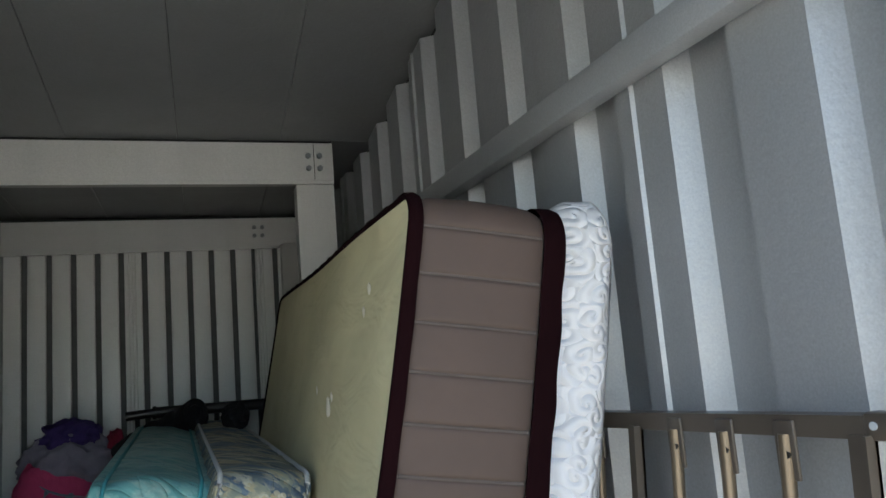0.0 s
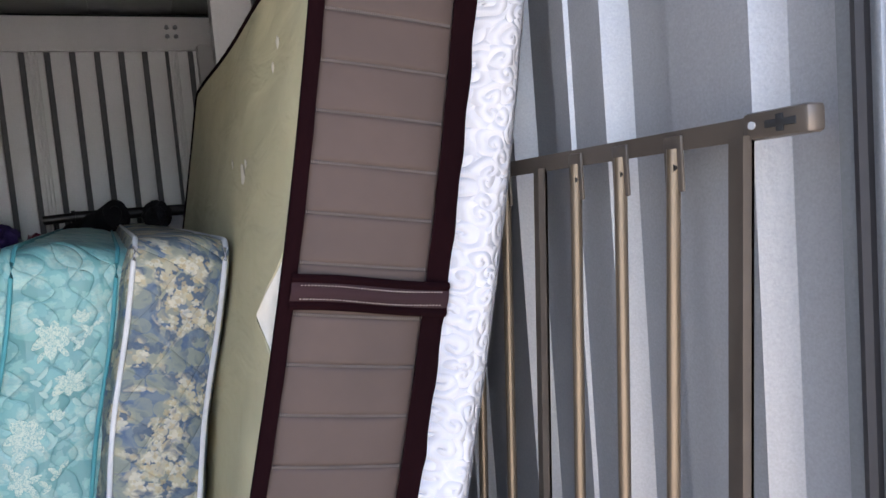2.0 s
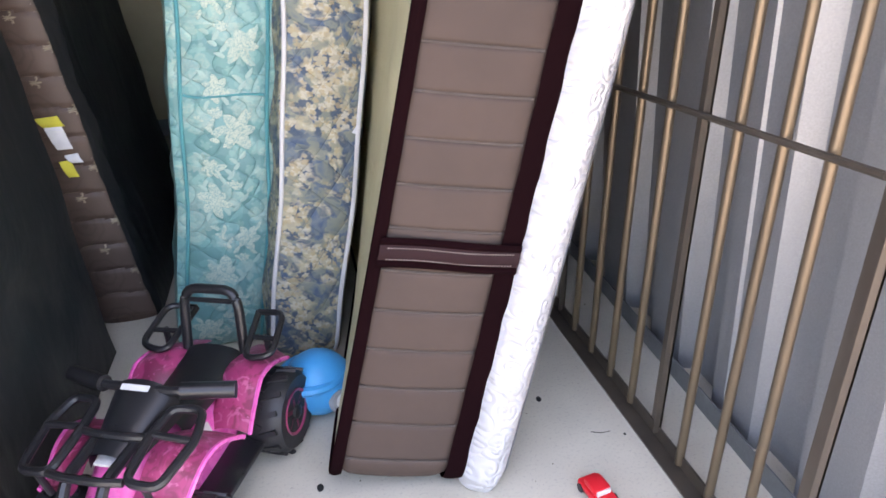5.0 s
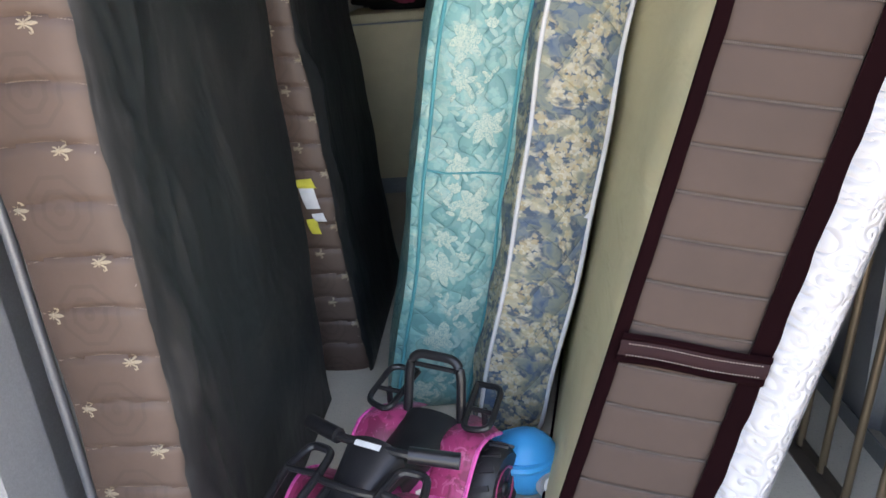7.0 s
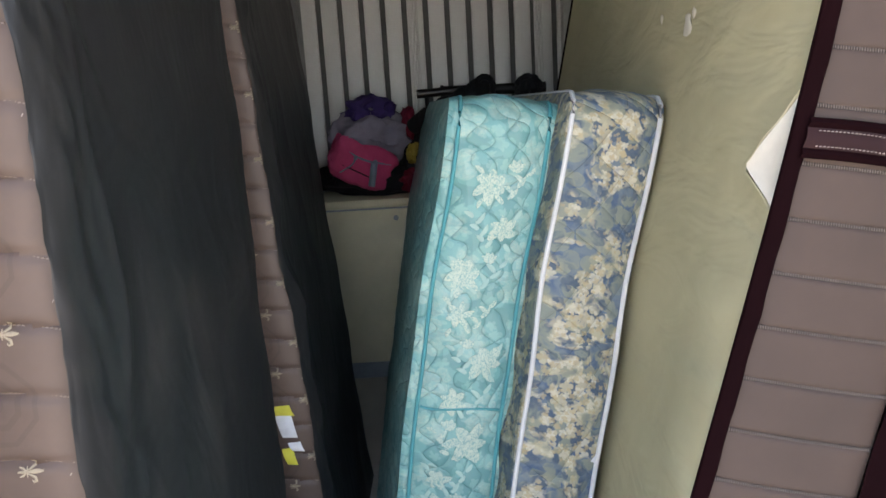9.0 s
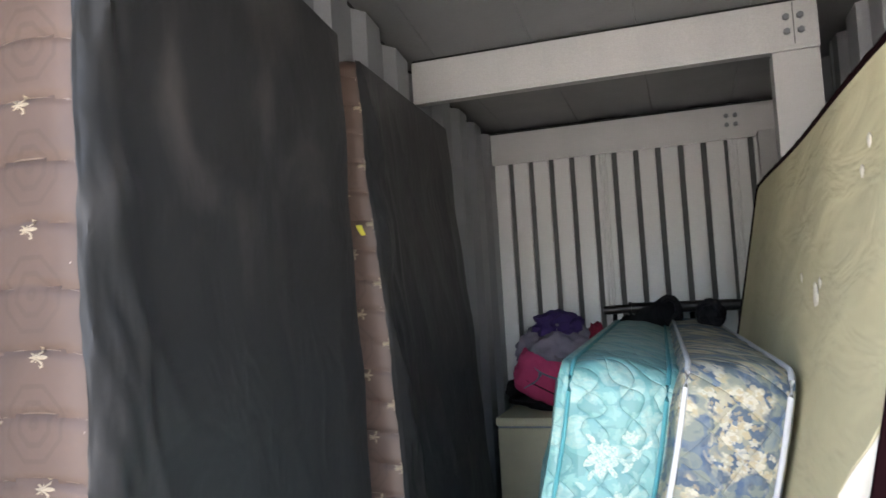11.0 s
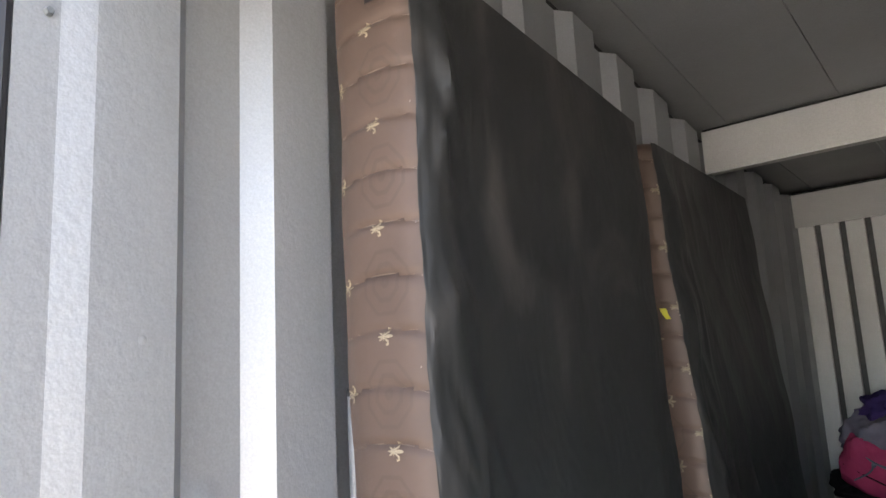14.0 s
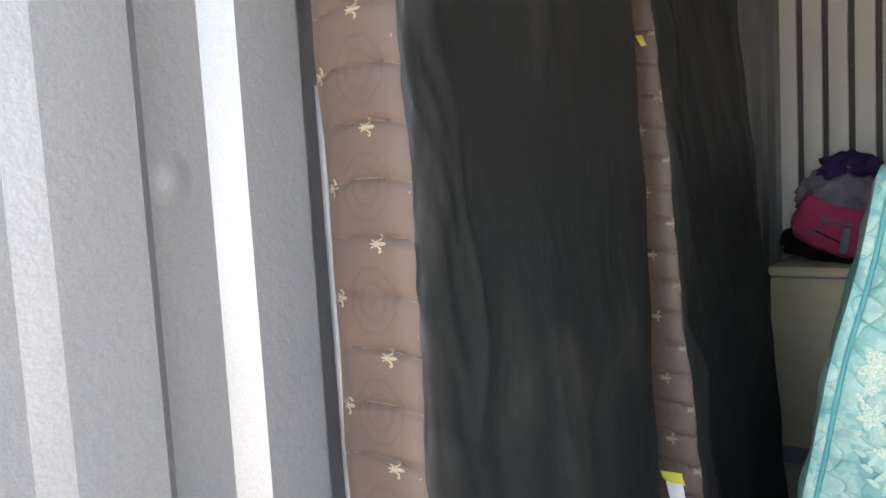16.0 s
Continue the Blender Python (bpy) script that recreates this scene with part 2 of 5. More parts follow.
turn = m.math("MULTIPLY", m.math("ARCTAN2", xy.outputs[1], xy.outputs[0]), m.math("MULTIPLY_ADD", m.math("GREATER_THAN", hue.outputs[0], 0.5), 2.0, -1.0))
# each cell winds as a spiral, left- or right-handed
scroll = m.math("COSINE", m.math("ADD", m.math("MULTIPLY_ADD", v.outputs["Distance"], 13.0, turn), m.math("MULTIPLY", hue.outputs[1], 6.0)))
scroll = m.math("POWER", m.math("MULTIPLY_ADD", scroll, 0.5, 0.5), 0.55)
m.color(m.mix(m.ramp(m.noise(5, 4), 0.3, 0.8), (0.47, 0.465, 0.47), (0.53, 0.525, 0.53)))
QUILT = m.bump(scroll, 0.66, 0.006).bump(m.noise(900, 2), 0.1, 0.001).m

# teal brocade with cream flowers, quilted
m = Mat("teal_brocade", 0.42, spec=0.5)
f = m.flat()

base = m.mix(m.ramp(m.noise(7, 4), 0.3, 0.75), (0.086, 0.240, 0.232), (0.118, 0.292, 0.280))
f = m.warp(f, 26, 0.028)
a, ra, la, da = m.blossom(f, 10.5, 5, 0.46)
b_, rb, lb, db = m.blossom(f, 24.0, 5, 0.40, 3.1)
lf, rl, ll, dl = m.blossom(f, 19.0, 2, 0.6, 7.7)
weave = m.ramp(m.noise(75, 3, 0.7, stretch=(1, 1, 1.5), distort=1.5), 0.38, 0.60)
c = m.mix(m.math("MULTIPLY", lf, 0.2), base, (0.26, 0.55, 0.50))
c = m.mix(m.math("MULTIPLY", b_, 0.22), c, (0.36, 0.55, 0.48))
petal = m.mix(weave, (0.30, 0.48, 0.43), (0.60, 0.60, 0.47))
c = m.mix(m.math("MULTIPLY", a, m.math("MULTIPLY_ADD", m.ramp(da, 0.0, 0.12), 0.10, 0.15)), c, petal)
sway = m.math("MULTIPLY", m.math("SINE", m.math("MULTIPLY_ADD", m.noise(9, 2), 5.0, m.math("MULTIPLY", m.v, 55.0))), 1.1)
q1 = m.math("ABSOLUTE", m.math("SINE", m.math("ADD", m.math("MULTIPLY", m.u, 42.0), sway)))
q2 = m.math("ABSOLUTE", m.math("SINE", m.math("SUBTRACT", m.math("MULTIPLY", m.u, 42.0), sway)))
ogee = m.math("POWER", m.math("MINIMUM", q1, q2), 0.45)
# darker quilting thread along the ogee lines
thread = m.math("SUBTRACT", 1.0, m.ramp(ogee, 0.18, 0.42))
m.color(m.mix(m.math("MULTIPLY", thread, 0.22), c, (0.045, 0.165, 0.165)))
TEAL = m.bump(ogee, 0.55, 0.0075).bump(m.noise(30, 3), 0.3, 0.006).bump(m.noise(500, 2), 0.2, 0.001).m

m = Mat("woven_petal", 0.5, spec=0.35)
WOVEN = m.color(m.mix(m.ramp(m.noise(170, 3, 0.7, distort=1.6), 0.38, 0.58), (0.16, 0.33, 0.31), (0.46, 0.53, 0.43))).bump(m.noise(260, 2), 0.3, 0.001).m
WOVENLEAF = cloth("woven_leaf", (0.36, 0.51, 0.45), (0.26, 0.43, 0.39), 0.55, 600, 0.5)

# blue, beige and grey floral print, diamond quilted
m = Mat("floral_print", 0.6, spec=0.35)
f = m.flat()
f = m.warp(f, 45, 0.010)
bed = m.noise(13, 3, 0.5, co=f, distort=0.8)
c = m.mix(m.ramp(m.noise(30, 3, co=f, distort=1.0), 0.42, 0.58), (0.060, 0.105, 0.170), (0.12, 0.16, 0.19))
# leaves, then clusters of small cream and gold flowers
for sc_, pet, size, seed, col, amt, lo, hi in (
    (22.0, 2, 0.62, 1.3, (0.20, 0.225, 0.175), 0.85, 0.30, 0.40), (27.0, 2, 0.60, 4.4, (0.255, 0.26, 0.185), 0.8, 0.42, 0.50),
    (25.0, 2, 0.55, 8.1, (0.045, 0.080, 0.125), 0.9, 0.40, 0.48), (30.0, 5, 0.52, 5.2, (0.46, 0.41, 0.27), 0.75, 0.46, 0.54),
    (36.0, 5, 0.50, 9.4, (0.53, 0.49, 0.37), 0.75, 0.48, 0.56), (60.0, 4, 0.40, 12.9, (0.38, 0.30, 0.16), 0.65, 0.48, 0.55)):
    a, ra, la, da = m.blossom(f, sc_, pet, size, seed)
    c = m.mix(m.math("MULTIPLY", m.math("MULTIPLY", a, amt), m.ramp(bed, lo, hi)), c, col)
c = m.mix(m.math("MULTIPLY", m.ramp(m.noise(170, 2), 0.4, 0.7), 0.15), c, (0.16, 0.18, 0.18))
m.color(c)
d1 = m.math("ABSOLUTE", m.math("SINE", m.math("MULTIPLY", m.math("ADD", m.u, m.v), 30.0)))
d2 = m.math("ABSOLUTE", m.math("SINE", m.math("MULTIPLY", m.math("SUBTRACT", m.u, m.v), 30.0)))
FLORAL = m.bump(m.math("POWER", m.math("MINIMUM", d1, d2), 0.4), 0.6, 0.008).bump(m.noise(28, 3), 0.25, 0.006).bump(m.noise(500, 2), 0.2, 0.001).m

PINK = plain("pink_plastic", (0.80, 0.13, 0.42), 0.28, 0.0, 10, 0.1, 0.02)
m = Mat("pink_camo_decal", 0.35)
c = m.mix(m.ramp(m.noise(18, 3, distort=1.0), 0.45, 0.55), (0.42, 0.05, 0.15), (0.24, 0.03, 0.08))
CAMO = m.color(m.mix(m.ramp(m.noise(26, 3, distort=1.5), 0.58, 0.62), c, (0.52, 0.12, 0.24))).m
BLKPL = plain("black_plastic", (0.018, 0.018, 0.02), 0.32, 0.0, 30, 0.3, 0.05)
TYRE = plain("grey_black_tyre", (0.022, 0.022, 0.024), 0.5, 0.0, 60, 0.3, 0.1)
RIM = plain("pink_rim", (0.42, 0.06, 0.15), 0.4)
BLUE = plain("blue_plastic", (0.012, 0.33, 0.70), 0.42, 0.0, 15, 0.1, 0.02)
GREYPL = plain("grey_plastic", (0.35, 0.37, 0.38), 0.5)
RED = plain("red_plastic", (0.75, 0.02, 0.03), 0.3, 0.0, 20, 0.1)
WHITEPL = plain("white_plastic", (0.75, 0.75, 0.72), 0.4)
BEIGE = plain("beige_enamel", (0.77, 0.69, 0.46), 0.45, 0.0, 5, 0.2, 0.05)
DARKMETAL = plain("black_metal", (0.03, 0.028, 0.027), 0.35, 0.5)
PURPLE = cloth("purple_cloth", (0.06, 0.035, 0.15), (0.035, 0.022, 0.09), 0.9, fold=0.6)
GREYCL = cloth("grey_cloth", (0.24, 0.22, 0.27), (0.16, 0.15, 0.19), 0.9, fold=0.6)
PINKCL = cloth("pink_cloth", (0.58, 0.065, 0.17), (0.34, 0.04, 0.11), 0.85, fold=0.6)
TEALCL = cloth("grey_teal_cloth", (0.20, 0.27, 0.30), (0.14, 0.19, 0.22), 0.9, fold=0.5)
BLACKCL = cloth("black_cloth", (0.015, 0.014, 0.016), (0.01, 0.01, 0.011), 0.9, fold=0.7)
REDCL = cloth("red_cloth", (0.24, 0.02, 0.045), (0.13, 0.012, 0.025), 0.9, fold=0.6)
YELLOWCL = cloth("yellow_cloth", (0.38, 0.29, 0.07), (0.4, 0.3, 0.05), 0.9, fold=0.5)


# ---- mesh helpers ----
def mesh_of(bm, name, material, smooth=True):
    me = bpy.data.meshes.new(name)
    bmesh.ops.recalc_face_normals(bm, faces=bm.faces)
    bm.to_mesh(me)
    bm.free()
    me.materials.append(material)
    if smooth:
        me.shade_smooth()
        me.set_sharp_from_angle(angle=radians(38))
    return me


def part(name, bm, material, parent=None, label="", smooth=True):
    """Links a bmesh as one mesh object, under a thing or a part."""
    ob = new(name, mesh_of(bm, name, material, smooth))
    ob.parent = parent
    if label:
        tagged(ob, label)
    return ob


def thing(name, label, category, group="", kind="", at=(0, 0, 0)):
    ob = new(name)
    ob.location = at
    ob.empty_display_size = 0.05
    return tagged(ob, label, category, group, kind)


def add_box(bm, lo, hi, bevel=0.0, m=None):
    made = bmesh.ops.create_cube(bm, size=1.0)["verts"]
    for v in made:
        v.co = Vector([lo[i] + (v.co[i] + 0.5) * (hi[i] - lo[i]) for i in range(3)])
    if bevel:
        edges = list({e for v in made for e in v.link_edges})
        made = bmesh.ops.bevel(bm, geom=edges, offset=bevel, segments=2, affect="EDGES", profile=0.5)["verts"]
        made = list({v for f in {f for v in made for f in v.link_faces} for v in f.verts})
    if m is not None:
        bmesh.ops.transform(bm, matrix=m, verts=made)
    return bm


def box(lo, hi, bevel=0.0, m=None):
    return add_box(bmesh.new(), lo, hi, bevel, m)


def add_tube(bm, pts, r, n=10, close=False, caps=True, flat=1.0):
    """A swept round bar through the points."""
    pts = [Vector(p) for p in pts]
    count, rings = len(pts), []
    for i, p in enumerate(pts):
        a = pts[(i - 1) % count] if (i or close) else p
        b = pts[(i + 1) % count] if (i < count - 1 or close) else p
        d = (b - a).normalized()
        up = Vector((0, 0, 1)) if abs(d.z) < 0.9 else Vector((0, 1, 0))
        s = d.cross(up).normalized()
        w = s.cross(d)
        rr = r(i / max(1, count - 1)) if callable(r) else r
        rings.append([bm.verts.new(p + (s * math.cos(k * 2 * math.pi / n) + w * flat * math.sin(k * 2 * math.pi / n)) * rr) for k in range(n)])
    for i in range(count if close else count - 1):
        q, o = rings[i], rings[(i + 1) % count]
        for k in range(n):
            bm.faces.new((q[k], q[(k + 1) % n], o[(k + 1) % n], o[k]))
    if caps and not close:
        bm.faces.new(rings[0][::-1])
        bm.faces.new(rings[-1])
    return bm


def tube(pts, r, n=10, close=False, flat=1.0):
    return add_tube(bmesh.new(), pts, r, n, close, True, flat)


def rounded(pts, r, n=5):
    """Corner-rounded polyline."""
    pts = [Vector(p) for p in pts]
    out = [pts[0]]
    for a, b, c in zip(pts, pts[1:], pts[2:]):
        p, q = b + (a - b).normalized() * min(r, (a - b).length * 0.45), b + (c - b).normalized() * min(r, (c - b).length * 0.45)
        for i in range(n + 1):
            t = i / n
            out.append(p * (1 - t) ** 2 + b * 2 * t * (1 - t) + q * t * t)
    return out + [pts[-1]]


def sheet(fn, nu, nv):
    """A surface over the unit square."""
    bm = bmesh.new()
    g = [[bm.verts.new(fn(i / nu, j / nv)) for j in range(nv + 1)] for i in range(nu + 1)]
    for i in range(nu):
        for j in range(nv):
            bm.faces.new((g[i][j], g[i + 1][j], g[i + 1][j + 1], g[i][j + 1]))
    return bm


def outline(y0, y1, z0, z1, r, step=0.012):
    """Points round an upright rectangle with rounded corners: (y, z, outward normal, length along)."""
    pts = []
    for cy, cz, a0 in ((y1 - r, z1 - r, 0), (y0 + r, z1 - r, 90), (y0 + r, z0 + r, 180), (y1 - r, z0 + r, 270)):
        n = max(5, int(r * 1.57 / step))
        for i in range(n + 1):
            a = radians(a0 + 90 * i / n)
            pts.append((cy + r * math.cos(a), cz + r * math.sin(a), math.cos(a), math.sin(a)))
    full = []
    for i, p in enumerate(pts):
        q = pts[(i + 1) % len(pts)]
        d = math.hypot(q[0] - p[0], q[1] - p[1])
        n = max(1, int(d / step))
        for k in range(n):
            t = k / n
            full.append(tuple(p[j] + (q[j] - p[j]) * t for j in range(4)))
    out, s = [], 0.0
    for i, p in enumerate(full):
        if i:
            s += math.hypot(p[0] - full[i - 1][0], p[1] - full[i - 1][1])
        out.append((*p, s))
    return out


def band(ring, place, t0, t1, swell, cuts=8):
    """A strip round the outline between two depths; swell(s, z, u) pushes it outward."""
    bm = bmesh.new()
    rows = []
    for y, z, ny, nz, s in ring:
        row = []
        for k in range(cuts + 1):
            u = k / cuts
            o = swell(s, z, u)
            row.append(bm.verts.new(place(t0 + (t1 - t0) * u, y + ny * o, z + nz * o)))
        rows.append(row)
    for a, b in zip(rows, rows[1:] + rows[:1]):
        for k in range(cuts):
            bm.faces.new((a[k], b[k], b[k + 1], a[k + 1]))
    return bm


def face_panel(ring, place, t, bulge, side, wave=None):
    """The broad face of a slab, bulging towards its side."""
    bm = bmesh.new()
    cy = sum(p[0] for p in ring) / len(ring)
    cz = (min(p[1] for p in ring) + max(p[1] for p in ring)) / 2
    levels = (1.0, 0.985, 0.95, 0.9, 0.82, 0.72, 0.6, 0.48, 0.36, 0.24, 0.12, 0.04)
    rows = []
    for k in levels:
        row = []
        for y, z, *_ in ring[::2]:
            yy, zz = cy + (y - cy) * k, cz + (z - cz) * k
            o = bulge * (1 - k ** 6) + (wave(yy, zz) * min(1, (1 - k) * 12) if wave else 0)
            row.append(bm.verts.new(place(t + side * o, yy, zz)))
        rows.append(row)
    for a, b in zip(rows, rows[1:]):
        for i in range(len(a)):
            j = (i + 1) % len(a)
            bm.faces.new((a[i], a[j], b[j], b[i]))
    bm.faces.new(rows[-1])
    return bm


def ring_tube(ring, place, t, r, off=0.0, step=2):
    return tube([place(t, y + ny * off, z + nz * off) for y, z, ny, nz, s in ring[::step]], r, 8, True)


# ---- the unit's shell ----
XL, XR = -0.61, 1.02          # inner crests of the side walls
YF, YB = 1.55, 5.12           # door line and rear wall
DEEP = 0.038                  # depth of the wall ribs
EDGE = 0.22                   # depth of the end sheet by the door, as a share of DEEP
SKEW = 0.033                  # the east wall runs slightly towards -x


def skew(y, out=1):
    return -SKEW * (y - 1.85) if out > 0 else 0.0


def sheared(bm, out=1):
    """Lays a bmesh built along y onto the line of the east wall."""
    for v in bm.verts:
        v.co.x += skew(v.co.y, out)
    return bm


def roof(y):
    return 2.400 + (0.160 if y < 3.86 else 0.035) * (3.86 - y)


def rib_profile(y0, count, pitch, rise):
    """(y, depth) along a ribbed wall; the rise faces the door."""
    out = []
    for k in range(count):
        y = y0 + k * pitch
        out += [(y, 1.0), (y + rise, 0.0), (y + 0.155, 0.0), (y + 0.183, 1.0)]
    return out


def ribbed_panel(y0, count, pitch, crest, out, clear, seam=False):
    """One wall panel, upright, with real thickness."""
    prof = rib_profile(y0, count, pitch, 0.037 if out < 0 else 0.021) + [(y0 + count * pitch, 1.0)]
    if out < 0 and y0 < 1.6:
        # the end sheet by the door is shallower than the ribs
        prof[:4] = [(1.536, EDGE), (1.580, 0.0), (1.699, 0.0), (1.731, 1.0)]
    if seam:
        s = y0 + pitch + 0.10
        prof = prof[:6] + [(s, 0.0), (s + 0.004, -0.18), (s + 0.009, -0.18), (s + 0.012, 0.0)] + prof[6:]
    bm = bmesh.new()
    cols = []
    for y, d in prof:
        x = crest + out * d * DEEP + skew(y, out)
        cols.append([bm.verts.new((x + dx, y, z)) for dx in (0, out * 0.004) for z in (0.0, 0.9, 1.7, roof(y) - clear)])
    n = 4
    for a, b in zip(cols, cols[1:]):
        for k in range(n - 1):
            bm.faces.new((a[k], b[k], b[k + 1], a[k + 1]))
            bm.faces.new((a[n + k], a[n + k + 1], b[n + k + 1], b[n + k]))
        bm.faces.new((a[n - 1], b[n - 1], b[2 * n - 1], a[2 * n - 1]))
    return bm


def side_wall(name, crest, out, y0, pitch, label):
    wall = thing(name, label, "wall", kind="structure")
    y, k = y0, 0
    while y < YB - 0.02:
        n = min(4, max(1, int(round((YB + 0.1 - y) / pitch))))
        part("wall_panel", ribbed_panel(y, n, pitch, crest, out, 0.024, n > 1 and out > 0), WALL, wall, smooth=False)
        y += n * pitch
        k += 1
    # sheet between the first rib and the door post, and a plain outer skin
    deep = DEEP * (EDGE if out < 0 else 1.0)
    lo, hi = sorted((crest + out * deep, crest + out * (deep + 0.004)))
    part("edge_sheet", sheared(box((lo, YF - 0.07, 0.0), (hi, 1.536 if out < 0 else y0, 2.74)), out), WALL, wall)
    # black board: painted shade for the open gap above the wall panels
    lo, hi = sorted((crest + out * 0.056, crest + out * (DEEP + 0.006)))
    part("eave_shade", sheared(box((lo, YF, 2.1), (hi, YB + 0.1, 2.78)), out), GAP, wall)
    lo, hi = sorted((crest + out * 0.06, crest + out * 0.075))
    part("outer_skin", sheared(box((lo, YF - 0.06, -0.02), (hi, YB + 0.14, 2.86)), out), WALL, wall)
    return wall


wall_left = side_wall("wall_west", XL, -1, 1.566, 0.262, "ribbed zinc-grey steel side wall behind the box springs")
wall_right = side_wall("wall_east", XR, 1, 1.702, 0.277, "ribbed zinc-grey steel side wall behind the bed frame")

# dents pressed out of the left wall
for y, z, r, h in ((1.652, 1.589, 0.011, 0.0016), (1.768, 1.365, 0.040, 0.008)):
    x = XL - (DEEP if y > 1.76 else 0.0)
    part("dent", sheet(lambda u, v: Vector((x - 0.0006 + h * math.exp(-8 * ((u - 0.5) ** 2 + (v - 0.5) ** 2) * (1 + u)) - h * 0.02, y + r * 2 * (u - 0.5), z + r * 2.2 * (v - 0.5))), 16, 16), WALL, wall_left)

bm = bmesh.new()
bmesh.ops.create_cone(bm, cap_ends=True, segments=6, radius1=0.007, radius2=0.005, depth=0.008, matrix=pose(XL - DEEP * EDGE + 0.004, 1.520, 2.005, 0, 90))
part("screw_head", bm, JAMB, wall_left)

# rear wall: boards of sheet with dark recessed gaps
rear = thing("wall_north", "rear wall of pale grey steel strips with dark recessed joints", "wall", kind="structure")
part("backing", box((XL - 0.20, YB + 0.03, 0.0), (XR + 0.08, YB + 0.05, 2.72)), SLOT, rear)
pitch = 0.111
x = -0.743
while x < XR + 0.04:
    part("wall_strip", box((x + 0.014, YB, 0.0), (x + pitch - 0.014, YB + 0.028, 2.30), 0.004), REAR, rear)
    x += pitch
for x in (-0.045, 0.598):
    bm = bmesh.new()
    for dx in (0.0, 0.016, 0.032):
        add_tube(bm, [(x + dx, YB - 0.002, 0.0), (x + dx, YB - 0.002, 2.24)], 0.006, 8)
    part("downpipe_rib", bm, REAR, rear)
tagged(rear, kind="structure")

# floor and ground
part("floor", box((XL - 0.20, YF - 0.1, -0.15), (XR + 0.075, YB + 0.05, 0.0)), FLOOR)
tagged(bpy.data.objects["floor"], "grey concrete floor with tan dust and small stains", "floor", kind="structure")
bm = bmesh.new()
q = [bm.verts.new(p) for p in ((-2500, -2500, -0.02), (2500, -2500, -0.02), (2500, 2500, -0.02), (-2500, 2500, -0.02))]
bm.faces.new(q)
tagged(part("ground", bm, DRIVE), "grey concrete driveway outside the unit", "ground", kind="structure")

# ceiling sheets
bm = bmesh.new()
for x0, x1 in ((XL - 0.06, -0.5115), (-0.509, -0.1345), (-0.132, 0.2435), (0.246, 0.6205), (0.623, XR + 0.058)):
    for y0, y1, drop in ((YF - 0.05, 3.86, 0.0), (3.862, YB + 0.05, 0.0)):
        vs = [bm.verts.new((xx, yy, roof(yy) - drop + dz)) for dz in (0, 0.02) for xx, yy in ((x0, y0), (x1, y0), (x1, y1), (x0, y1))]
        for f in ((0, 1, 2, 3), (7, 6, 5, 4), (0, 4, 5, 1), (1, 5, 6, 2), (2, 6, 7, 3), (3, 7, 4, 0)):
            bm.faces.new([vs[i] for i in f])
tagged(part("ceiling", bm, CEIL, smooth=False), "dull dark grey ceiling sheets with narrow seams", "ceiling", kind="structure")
bm = box((XL - 0.22, YF - 0.07, 2.80), (XR + 0.09, YB + 0.15, 2.88))
tagged(part("roof_deck", bm, GAP), "dark roof deck above the ceiling sheets", "roof", kind="structure")


# angle along the foot of each side wall
for nm, x0, x1 in (("baseboard_1", XL, XL + 0.028), ("baseboard_2", XR - 0.028, XR)):
    lip = (x0, x0 + 0.003) if x0 > 0 else (x1 - 0.003, x1)
    bm = box((x0, YF + 0.06, 0.0), (x1, YB, 0.006))
    add_box(bm, (lip[0], YF + 0.06, 0.006), (lip[1], YB, 0.05))
    tagged(part(nm, sheared(bm, 1 if x0 > 0 else -1), JAMB), "zinc-grey steel angle along the foot of the wall", "baseboard", kind="structure")


# beams, post and girt
def beam(name, y, z0, z1, x0, x1, bolts, label):
    b = thing(name, label, "beam", kind="structure")
    bm = bmesh.new()
    add_box(bm, (x0, y, z0), (x1, y + 0.004, z1))
    add_box(bm, (x0, y + 0.004, z0), (x1, y + 0.09, z0 + 0.004))
    add_box(bm, (x0, y + 0.004, z1 - 0.004), (x1, y + 0.09, z1))
    add_box(bm, (x0, y + 0.003, z0 - 0.012), (x1, y + 0.012, z0))
    part("channel", bm, BEAM, b)
    # solid black strip stands in for the shade between beam and ceiling
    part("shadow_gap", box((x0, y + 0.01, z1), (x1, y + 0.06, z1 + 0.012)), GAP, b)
    for bx, bz in bolts:
        bm = bmesh.new()
        bmesh.ops.create_cone(bm, cap_ends=True, segments=6, radius1=0.012, radius2=0.011, depth=0.012, matrix=pose(bx, y - 0.006, bz, 90))
        part("bolt", bm, JAMB, b)
    return b


four = [(0.725, 2.336), (0.769, 2.336), (0.725, 2.286), (0.769, 2.286)]
fb = beam("beam_1", 3.86, 2.237, 2.388, XL, 0.822, four, "pale grey steel cross beam with four bolts")
part("splice_line", box((0.7465, 3.8575, 2.242), (0.7485, 3.86, 2.384)), GAP, fb)
beam("beam_2", 5.065, 2.182, 2.337, XL, XR - 0.10, [(0.592, 2.286), (0.634, 2.286), (0.592, 2.241), (0.634, 2.241)], "pale grey steel beam over the rear wall")
post = thing("post_1", "pale grey steel post under the cross beam", "post", kind="structure")
bm = bmesh.new()
add_box(bm, (0.675, 3.865, 0.0), (0.82, 3.869, 2.222))
add_box(bm, (0.675, 3.869, 0.0), (0.679, 3.95, 2.222))
add_box(bm, (0.816, 3.869, 0.0), (0.82, 3.95, 2.222))
part("channel", bm, BEAM, post)
rp = thing("post_2", "grey steel corner post beside the rear wall", "post", kind="structure")
